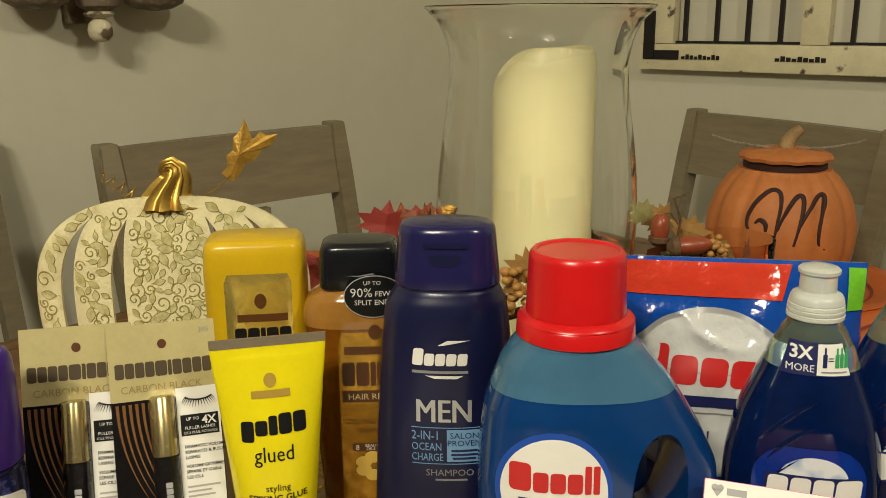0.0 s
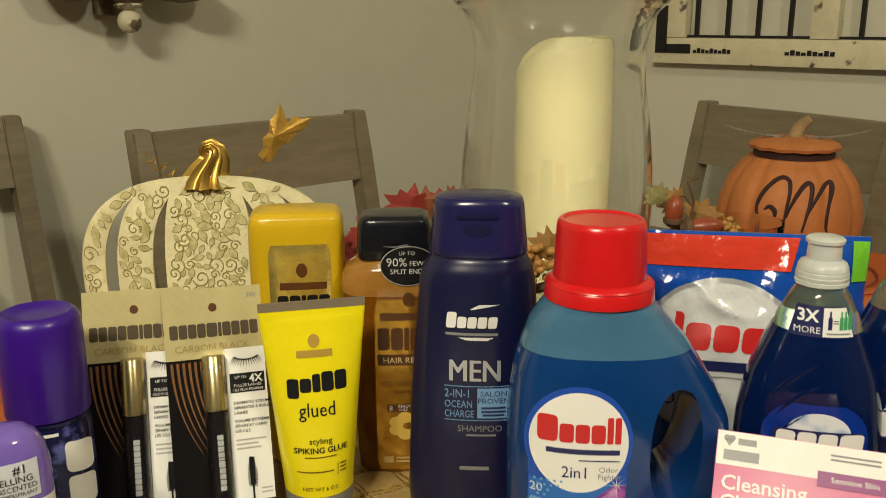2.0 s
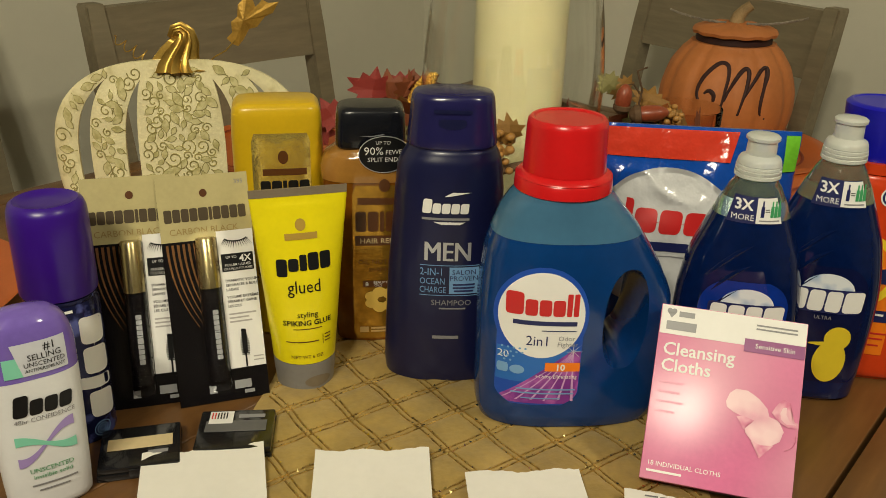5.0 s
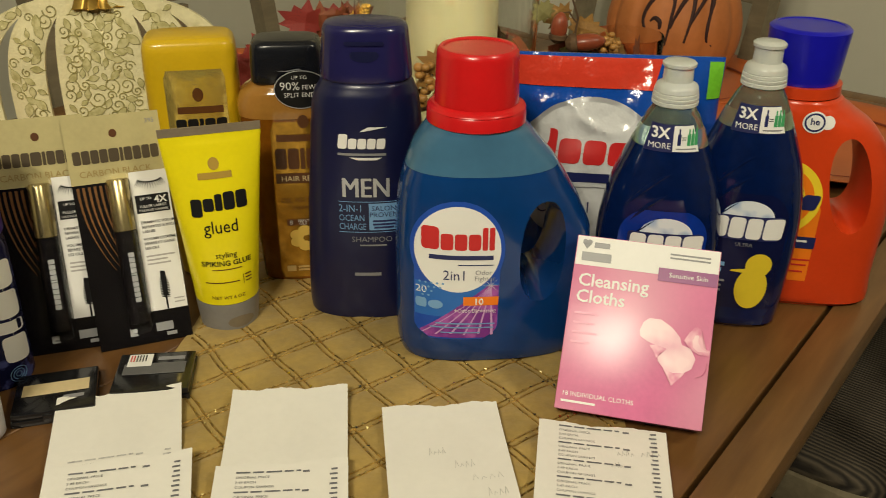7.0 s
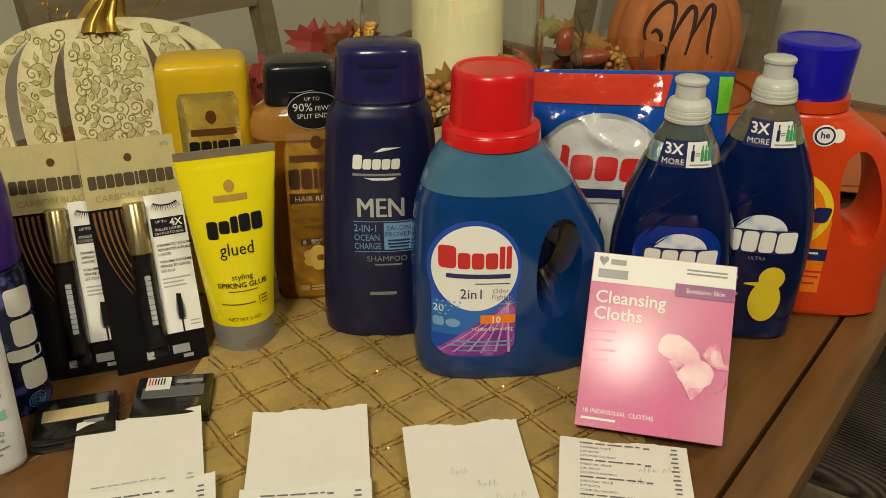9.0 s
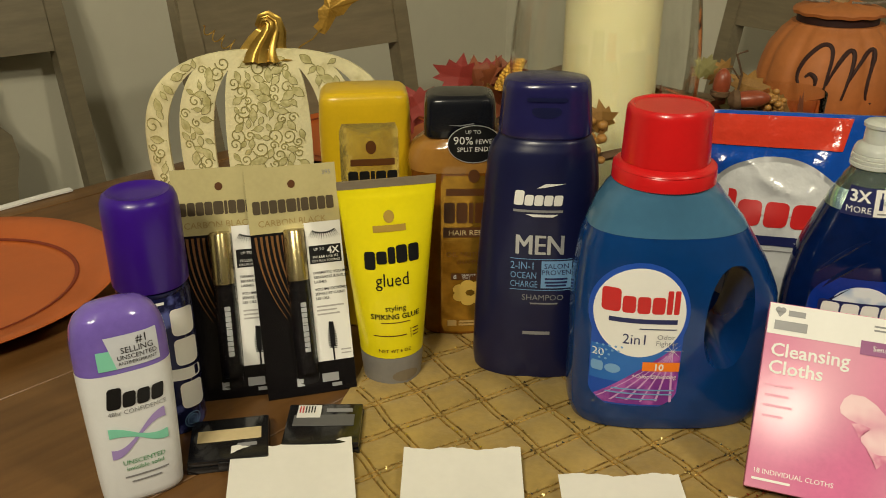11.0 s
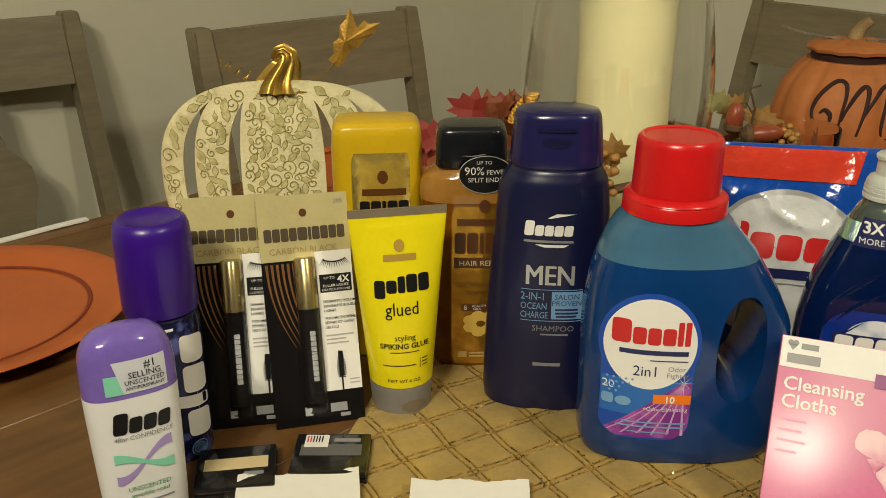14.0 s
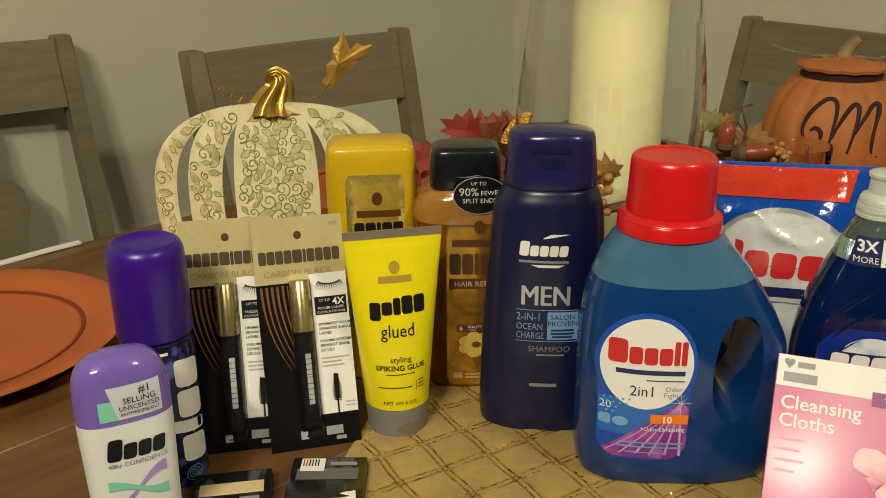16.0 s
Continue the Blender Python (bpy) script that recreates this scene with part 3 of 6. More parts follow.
# ---- styling glue tube ----
def yellow_tube():
    th = thing("styling_glue_tube", pose(-0.0990, 0.600, T, 0, 0, 15), "bright yellow squeeze tube standing on its grey cap", "tube")
    yel = mat("yellow_tube_plastic", (0.80, 0.68, 0.006), 0.3, var=0.04, coat=0.25, bump=0.02, bscale=120)
    grey = mat("grey_cap_plastic", (0.22, 0.21, 0.20), 0.35, var=0.08)
    crimp = mat("crimped_seam", (0.20, 0.16, 0.11), 0.45, var=0.1)
    cap = Loft([(0, 0, 0.0215, 0.0215, 2), (0.002, 0, 0.0238, 0.0238, 2), (0.022, 0, 0.0258, 0.0252, 2), (0.0275, 0, 0.0260, 0.0254, 2)], 3, 48)
    c = part("cap", cap.bm(), grey, th, "grey flip cap")
    part("cap_recess", disc(cap.front, 0.007, 0.010, 0.011, 0.0055, 0.0003, 12, 8), crimp, c)
    body = Loft([(0.028, 0, 0.0262, 0.0256, 2), (0.06, 0, 0.0290, 0.0235, 2.0), (0.10, 0, 0.0325, 0.0175, 2.0), (0.14, 0, 0.0362, 0.0085, 2.0), (0.160, 0, 0.0382, 0.0035, 2.2), (0.167, 0, 0.0388, 0.0015, 3)], 6, 56)
    part("body", body.bm(), yel, th)
    part("seam", Loft([(0.1672, 0, 0.0389, 0.0013, 6), (0.1735, 0, 0.0391, 0.0012, 6)], 1, 40).bm(), crimp, th, "grey crimped seam")
    fr = body.front
    part("brand_mark", joined(disc(fr, -0.0005, 0.1450, 0.0042, 0.0048, 0.0006, 12, 6), bars(fr, [(-0.0135, 0.0125, 0.1360, 0.0052)])), mat("tan_print", (0.42, 0.27, 0.05), **PR), th)
    part("brand_mark", wordmark(fr, "pxtcc", -0.0215, 0.0220, 0.1085, 0.1225, 0.0006, 0.0), BLACK, th)
    part("lettering", words("glued", fr, -0.0005, 0.0905, 0.0150, 0.0006, wide=0.85), BLACK, th)
    part("lettering", words("styling", fr, 0.0005, 0.0700, 0.0068, 0.0006), BLACK, th)
    part("lettering", words("SPIKING GLUE", fr, 0.0005, 0.0630, 0.0062, 0.0006, bold=0.0001), BLACK, th)
    part("small_print", bars(fr, [(-0.0115, 0.012, 0.0598, 0.0007), (-0.0175, 0.009, 0.0485, 0.0009), (0.0122, 0.0126, 0.049, 0.009), (0.014, 0.019, 0.0525, 0.001), (0.014, 0.019, 0.0495, 0.001), (0.014, 0.019, 0.0465, 0.001)]), BROWN_PRINT, th)
    part("lettering", words("NET WT 6 OZ", fr, -0.001, 0.0335, 0.0042, 0.0006), BROWN_PRINT, th)
    return th


yellow_tube()


# ---- conditioner and shampoo bottles behind ----
GOLD_FOIL = mat("gold_foil", (0.90, 0.62, 0.16), 0.22, 0.75, var=0.3, scale=25, bump=0.9, bscale=34)


def yellow_conditioner_bottle():
    th = thing("conditioner_bottle", pose(-0.1265, 0.6965, T, 0, 0, 8) @ Matrix.Diagonal((0.988, 1, 0.977, 1)), "glossy golden yellow conditioner bottle with a foil label", "bottle")
    yel = mat("golden_plastic", (0.62, 0.40, 0.010), 0.28, var=0.05, coat=0.3)
    body = Loft([(0, 0, 0.026, 0.018, 3), (0.004, 0, 0.029, 0.0215, 3.2), (0.06, 0, 0.0345, 0.0245, 3.4), (0.13, 0, 0.0385, 0.026, 3.6), (0.19, 0, 0.0395, 0.0265, 4), (0.216, 0, 0.0385, 0.026, 5.5), (0.2225, 0, 0.0370, 0.0245, 5.5), (0.2262, 0, 0.0335, 0.0215, 5), (0.2275, 0, 0.028, 0.017, 4)], 5, 64)
    part("body", body.bm(), yel, th)
    fr = body.front
    lab = part("label", rounded(fr, -0.0225, 0.0275, 0.06, 0.2015, 0.0025), GOLD_FOIL, th, "shiny gold foil label")
    part("brand_mark", joined(disc(fr, 0.004, 0.180, 0.0045, 0.006, 0.0008, 12, 6), bars(fr, [(-0.014, 0.024, 0.1665, 0.0060)], 0.0008)), BROWN_PRINT, lab)
    part("brand_mark", wordmark(fr, "cclcc", -0.0165, 0.026, 0.139, 0.1585, 0.0008, 0.0), BLACK, lab)
    part("lettering", words("HAIR REPAIR", fr, 0.0035, 0.1285, 0.0068, 0.0008), BROWN_PRINT, lab)
    return th


yellow_conditioner_bottle()


def amber_shampoo_bottle():
    th = thing("shampoo_bottle", pose(-0.0445, 0.6835, T, 0, 0, 3) @ Matrix.Diagonal((1.007, 1, 0.99, 1)), "clear amber shampoo bottle with a black cap and round badge", "bottle")
    amber = mat("amber_bottle_plastic", (0.17, 0.055, 0.004), 0.12, var=0.35, scale=16, coat=0.5)
    shell = mat("clear_amber_shoulder", (0.50, 0.24, 0.05), 0.1, var=0.15, scale=20, coat=0.5, trans=0.35)
    black = mat("black_cap_plastic", (0.008, 0.009, 0.013), 0.2, var=0.1, coat=0.3)
    body = Loft([(0, 0, 0.029, 0.020, 3), (0.004, 0, 0.0325, 0.0235, 3.2), (0.05, 0, 0.0355, 0.026, 3.2), (0.12, 0, 0.0405, 0.028, 3.2), (0.160, 0, 0.0432, 0.0285, 3.0), (0.1705, 0, 0.0435, 0.0285, 2.8), (0.180, 0, 0.040, 0.027, 2.6), (0.187, 0, 0.031, 0.0235, 2.6), (0.190, 0, 0.026, 0.021, 2.6)], 5, 64)
    part("body", body.bm(None, 0.1600), amber, th)
    part("shoulder", body.bm(0.1602, None), shell, th, "clear amber shoulder")
    cap = Loft([(0.188, 0, 0.0285, 0.0215, 5), (0.190, 0, 0.0300, 0.0228, 5), (0.216, 0, 0.0292, 0.0225, 5), (0.221, 0, 0.0275, 0.021, 5), (0.2235, 0, 0.0235, 0.0175, 4), (0.224, 0, 0.016, 0.012, 3)], 4, 64)
    c = part("cap", cap.bm(), black, th, "black glossy cap")
    part("thumb_groove", poly(cap.front, [(-0.010, 0.2005), (0.0, 0.1995), (0.012, 0.2015), (0.010, 0.2022), (0.0, 0.2005)], 0.0004), GREY_PRINT, c)

    def badge(x, z, out=0.0):
        return min(body.front(x, min(z, 0.17), 0), cap.front(x, max(z, 0.19), 0)) - 0.001 - out

    bd = part("badge", disc(badge, 0.011, 0.1860, 0.0215, 0.0160, 0.0), BLACK, th, "black round claim sticker")
    part("badge_rim", joined(*[tube([(0.011 + 0.0215 * math.cos(a), badge(0.011 + 0.0215 * math.cos(a), 0.186 + 0.016 * math.sin(a), 0.0002), 0.186 + 0.016 * math.sin(a)) for a in np.linspace(0, 2 * math.pi, 40)], 0.0004, 4)]), SILVER_PRINT, bd)
    part("lettering", joined(words("UP TO", badge, 0.010, 0.1950, 0.0044, 0.0004), words("90%", badge, 0.0020, 0.1860, 0.0098, 0.0004), words("FEWER", badge, 0.0205, 0.1862, 0.0056, 0.0004), words("SPLIT ENDS", badge, 0.011, 0.1797, 0.0056, 0.0004)), WHITE, bd)
    fr = body.front
    # gold panel paints the golden glow of light through the amber bottle
    part("label", rounded(fr, -0.0165, 0.0360, 0.006, 0.158, 0.003, 0.0002), mat("amber_glow_panel", (0.50, 0.27, 0.035), 0.16, 0.7, var=0.35, scale=18, bump=0.25, bscale=30), th, "gold panel painting the glow through the amber plastic")
    part("brand_mark", joined(disc(fr, 0.011, 0.158, 0.0048, 0.006, 0.0006, 12, 6), bars(fr, [(-0.012, 0.03, 0.1435, 0.0062)])), BROWN_PRINT, th)
    part("brand_mark", wordmark(fr, "cclcc", -0.014, 0.032, 0.115, 0.134, 0.0006, 0.0), BROWN_PRINT, th)
    part("claim_band", rect(fr, -0.0145, 0.033, 0.1015, 0.1110, 0.0004), BROWN_PRINT, th)
    part("lettering", words("HAIR REPAIR", fr, 0.0095, 0.1038, 0.0070, 0.0008), mat("cream_print", (0.75, 0.62, 0.35), **PR), th)
    part("lettering", words("OIL NUTRITIVE", fr, 0.010, 0.0830, 0.0066, 0.0006), BROWN_PRINT, th)
    part("lettering", words("SHAMPOO", fr, 0.010, 0.0758, 0.0055, 0.0006), BROWN_PRINT, th)
    tag = part("ingredient_flag", rect(fr, -0.008, 0.017, 0.060, 0.0665, 0.0005), BROWN_PRINT, th)
    part("lettering", joined(words("8", fr, -0.0045, 0.0612, 0.0062, 0.0009), words("BEAUTY", fr, 0.0075, 0.0637, 0.0034, 0.0009), words("OILS", fr, 0.0055, 0.0608, 0.0034, 0.0009)), WHITE, tag)
    flower = part("flower_print", joined(*[disc(fr, 0.009 + 0.010 * math.cos(a), 0.047 + 0.008 * math.sin(a), 0.0062, 0.0052, 0.0005 + 0.0001 * (k % 3), 10, 6) for k, a in enumerate(np.linspace(0, 5.4, 7))]), mat("golden_flower_print", (0.72, 0.48, 0.10), **PR), th)
    part("lettering", words("8", fr, 0.0205, 0.0375, 0.0078, 0.0012), BLACK, flower)
    part("small_print", bars(fr, [(-0.011, -0.003, 0.0155, 0.006), (-0.001, 0.024, 0.0170, 0.002), (-0.001, 0.022, 0.0138, 0.002)]), mat("pale_gold_print", (0.55, 0.38, 0.15), **PR), th)
    return th


amber_shampoo_bottle()


# ---- dish soap bottles ----
def dish_soap_bottle(m, label, bird, seed):
    th = thing("dish_soap_bottle", m, label, "bottle", "dish soap bottles")
    liquid = mat("deep_blue_soap", (0.0015, 0.009, 0.060), 0.07, var=0.3, scale=14, coat=0.6, bump=0.05, bscale=25)
    clear = mat("clear_bottle_neck", (0.60, 0.74, 0.56), 0.05, var=0.08, scale=60, trans=0.88, ior=1.25)
    white = mat("frosted_cap_plastic", (0.86, 0.89, 0.83), 0.28, var=0.06, trans=0.45)
    body = Loft([(0, 0, 0.039, 0.023, 2.6), (0.004, 0, 0.0435, 0.027, 2.7), (0.035, 0, 0.0465, 0.0295, 2.6), (0.075, 0, 0.0485, 0.031, 2.5), (0.105, 0, 0.0475, 0.0305, 2.4), (0.135, 0, 0.042, 0.0285, 2.3), (0.158, 0, 0.0335, 0.0255, 2.2), (0.178, 0, 0.0255, 0.0215, 2.1), (0.190, 0, 0.0195, 0.0185, 2), (0.197, 0, 0.0155, 0.0155, 2)], 5, 60)
    part("body", body.bm(None, 0.168), liquid, th)
    part("neck", body.bm(0.1682, None), clear, th, "clear empty neck")
    groove = []
    for k in range(3):
        pts = []
        for q in range(14):
            a = q / 13
            x = -0.040 + 0.055 * a
            z = 0.074 + 0.016 * k + 0.048 * math.sin(a * 1.5)
            pts.append((x, body.front(x, z, -0.0022), z))
        groove.append(tube(pts, 0.0030, 8, lambda f: 0.25 + 0.75 * math.sin(math.pi * f)))
    part("moulded_ridge", joined(*groove), liquid, th)
    cap = lathe([(0.0165, 0.1975), (0.0174, 0.1982), (0.0174, 0.2005), (0.0167, 0.2010), (0.0172, 0.2016), (0.0172, 0.2036), (0.0165, 0.2041), (0.0170, 0.2047), (0.0168, 0.2066), (0.0161, 0.2071), (0.0165, 0.2077), (0.0160, 0.2105), (0.0148, 0.2128), (0.0122, 0.2140), (0.0112, 0.2150), (0.0108, 0.2255), (0.0124, 0.2262), (0.0126, 0.2285), (0.0112, 0.2298), (0.005, 0.2302)], 40)
    part("cap", cap, white, th, "frosted white push-pull cap")
    fr = body.front
    st = part("claim_sticker", patch(fr, 0.1665, 0.1865, lambda z: -0.0205 + 0.25 * (z - 0.1665), lambda z: 0.0205 - 0.3 * (z - 0.1665), 8, 16, 0.0006), NAVY_PRINT, th, "navy and white claim sticker")
    part("sticker_field", patch(fr, 0.1672, 0.1860, lambda z: 0.0005, lambda z: 0.0205 - 0.3 * (z - 0.1665), 6, 8, 0.0009), WHITE, st)
    part("lettering", joined(words("3X", fr, -0.0092, 0.1767, 0.0108, 0.0011, bold=0.0003), words("MORE", fr, -0.0092, 0.1690, 0.0062, 0.0011)), WHITE, st)
    part("lettering", words("=", fr, 0.0084, 0.1745, 0.0070, 0.0012), BLACK, st)
    part("sticker_picture", joined(rect(fr, 0.0036, 0.0062, 0.172, 0.180, 0.0012, 2, 2), rect(fr, 0.0043, 0.0055, 0.180, 0.184, 0.0012, 2, 2)), NAVY_PRINT, st)
    part("sticker_picture", joined(*[joined(rect(fr, x, x + 0.0024, 0.172, 0.180, 0.0012, 2, 2), rect(fr, x + 0.0006, x + 0.0018, 0.180, 0.1835, 0.0012, 2, 2)) for x in (0.0108, 0.0135, 0.0162)]), GREEN_PRINT, st)
    part("small_print", bars(fr, [(0.003, 0.018, 0.1694, 0.001)], 0.0012), GREY_PRINT, st)

    def arch(z):
        return 0.026 * (1 - math.sqrt(max(0.0, 1 - (max(0.0, z - 0.096) / 0.026) ** 2)))

    back = mat("midnight_label", (0.004, 0.007, 0.045), 0.16, var=0.15, coat=0.3) if bird else mat("royal_blue_label", (0.004, 0.028, 0.25), 0.16, var=0.15, coat=0.3)
    lab = part("label", patch(fr, 0.020, 0.1205, lambda z: -0.032 + arch(z), lambda z: 0.036 - arch(z), 36, 14), back, th, "midnight blue label" if bird else "royal blue label")
    part("label_glow", disc(fr, 0.004, 0.100, 0.0205, 0.0150, 0.0006), two_tone("pale_sunrise_print", (0.30, 0.42, 0.62), (0.72, 0.76, 0.80), 60, 0.40, 0.60, 0.2, bump=0.0, detail=2), lab)
    part("brand_field", rounded(fr, -0.0250, 0.0320, 0.0825, 0.1025, 0.003, 0.0008), NAVY_PRINT, lab)
    part("brand_mark", wordmark(fr, "cccC", -0.0235, 0.0325, 0.0838, 0.1012, 0.0011, 0.06), WHITE, lab)
    part("lettering", words("ULTRA", fr, 0.004, 0.0770, 0.0045, 0.0009), GREY_PRINT, lab)
    if bird:
        yb = mat("yellow_duckling_print", (0.75, 0.56, 0.03), **PR)
        shape = joined(disc(fr, 0.019, 0.061, 0.0105, 0.0105, 0.0009, 14, 8), disc(fr, 0.016, 0.040, 0.0130, 0.0190, 0.0009, 16, 8), poly(fr, [(0.011, 0.058), (-0.002, 0.0560), (-0.003, 0.0545), (0.011, 0.0535)], 0.0010))
        part("picture", shape, yb, lab, "plain yellow shape")
        part("lettering", joined(bars(fr, [(-0.022, -0.008, 0.060, 0.0035), (-0.022, -0.010, 0.0545, 0.0035)], 0.0009)), SKY_PRINT, lab)
        part("small_print", bars(fr, [(-0.020, -0.006, 0.045, 0.002), (-0.018, -0.008, 0.0405, 0.002), (-0.018, -0.008, 0.036, 0.002)], 0.0009), GREY_PRINT, lab)
    return th


dish_soap_bottle(pose(0.2540, 0.570, T, 0, 0, -14), "deep blue dish soap bottle behind the pink box", False, 3)
dish_soap_bottle(pose(0.3290, 0.589, T, 0, 0, -18) @ Matrix.Diagonal((0.99, 1.0, 1.04, 1)), "deep blue dish soap bottle with a yellow picture label", True, 6)


# ---- orange detergent jug ----
def orange_detergent_jug():
    th = thing("detergent_jug", pose(0.4030, 0.6295, T, 0, 0, -14), "orange plastic detergent jug with a blue cap", "bottle")
    org = mat("orange_red_plastic", (0.62, 0.050, 0.008), 0.3, var=0.06, coat=0.25, bump=0.02, bscale=90)
    capm = mat("royal_blue_cap", (0.008, 0.008, 0.42), 0.28, var=0.05, coat=0.2)
    body = Loft([(0, 0, 0.064, 0.032, 2.8), (0.005, 0, 0.069, 0.037, 3), (0.03, -0.003, 0.0705, 0.040, 3), (0.09, -0.004, 0.0725, 0.041, 2.8), (0.125, -0.005, 0.0695, 0.040, 2.6), (0.150, -0.008, 0.0615, 0.038, 2.4), (0.165, -0.012, 0.0525, 0.0365, 2.3), (0.178, -0.019, 0.0405, 0.035, 2.1), (0.184, -0.021, 0.0350, 0.0335, 2), (0.186, -0.022, 0.0325, 0.0325, 2)], 5, 72)
    hole = Loft([(-0.07, 0, 0.023, 0.047, 2.2), (-0.03, 0, 0.0160, 0.041, 2.2), (0, 0, 0.0140, 0.037, 2.2), (0.03, 0, 0.0160, 0.041, 2.2), (0.07, 0, 0.023, 0.047, 2.2)], 4, 32)
    cutter = hole.bm()
    bmesh.ops.transform(cutter, matrix=pose(0.0265, 0, 0.117, 90, 0, 0) @ pose(0, 0, 0, 0, 0, 12), verts=cutter.verts)
    part("body", cut_through(mesh_of(body.bm(), "body"), cutter), org, th)
    part("collar", Loft([(0.1862, -0.022, 0.0315, 0.0315, 2), (0.1872, -0.022, 0.0330, 0.0330, 2), (0.1960, -0.022, 0.0325, 0.0325, 2)], 1, 56).bm(), org, th)
    part("cap", Loft([(0.1962, -0.022, 0.0285, 0.0285, 2), (0.200, -0.022, 0.0292, 0.0292, 2), (0.234, -0.022, 0.0318, 0.0318, 2), (0.2385, -0.022, 0.0320, 0.0320, 2), (0.2405, -0.022, 0.0300, 0.0300, 2), (0.2408, -0.022, 0.0270, 0.0270, 2), (0.2400, -0.022, 0.0262, 0.0262, 2)], 1, 64).bm(), capm, th, "royal blue flared cap")
    fr = body.front
    lab = part("label", patch(fr, 0.028, 0.146, lambda z: -0.060 + 0.7 * max(0, z - 0.11), lambda z: 0.006 - 0.75 * max(0, z - 0.098), 24, 16), ORANGE_PRINT, th, "orange label with a yellow ring")
    part("label_ring", disc(fr, -0.029, 0.105, 0.034, 0.034, 0.0007), YELLOW_PRINT, lab)
    part("label_ring", disc(fr, -0.029, 0.105, 0.0275, 0.0275, 0.0009), ORANGE_PRINT, lab)
    part("label_ring", disc(fr, -0.029, 0.106, 0.020, 0.019, 0.0011), YELLOW_PRINT, lab)
    part("brand_mark", wordmark(fr, "clcx", -0.056, 0.0010, 0.096, 0.115, 0.0014, 0.25), NAVY_PRINT, lab)
    part("label_band", rect(fr, -0.060, 0.007, 0.060, 0.071, 0.0008), NAVY_PRINT, lab)
    part("lettering", bars(fr, [(-0.013, 0.000, 0.0670, 0.002)], 0.0011), WHITE, lab)
    part("small_print", bars(fr, [(-0.045, 0.006, 0.0490, 0.0016), (-0.045, 0.004, 0.0440, 0.0016), (-0.03, 0.002, 0.0375, 0.0016)], 0.0008), RED_PRINT, lab)
    part("small_print", rect(fr, -0.0365, -0.0315, 0.042, 0.047, 0.0010, 2, 2), WHITE, lab)
    ring = part("round_sticker", joined(disc(fr, -0.0125, 0.1705, 0.0095, 0.0088, 0.0006), disc(fr, -0.002, 0.1705, 0.0055, 0.0055, 0.0005)), WHITE, th, "round white sticker")
    part("sticker_ring", disc(fr, -0.0125, 0.1705, 0.0082, 0.0075, 0.0008), NAVY_PRINT, ring)
    part("sticker_field", disc(fr, -0.0125, 0.1705, 0.0066, 0.0060, 0.0010), WHITE, ring)
    part("lettering", words("he", fr, -0.0125, 0.1688, 0.0075, 0.0012, bold=0.0002), NAVY_PRINT, ring)
    return th


orange_detergent_jug()


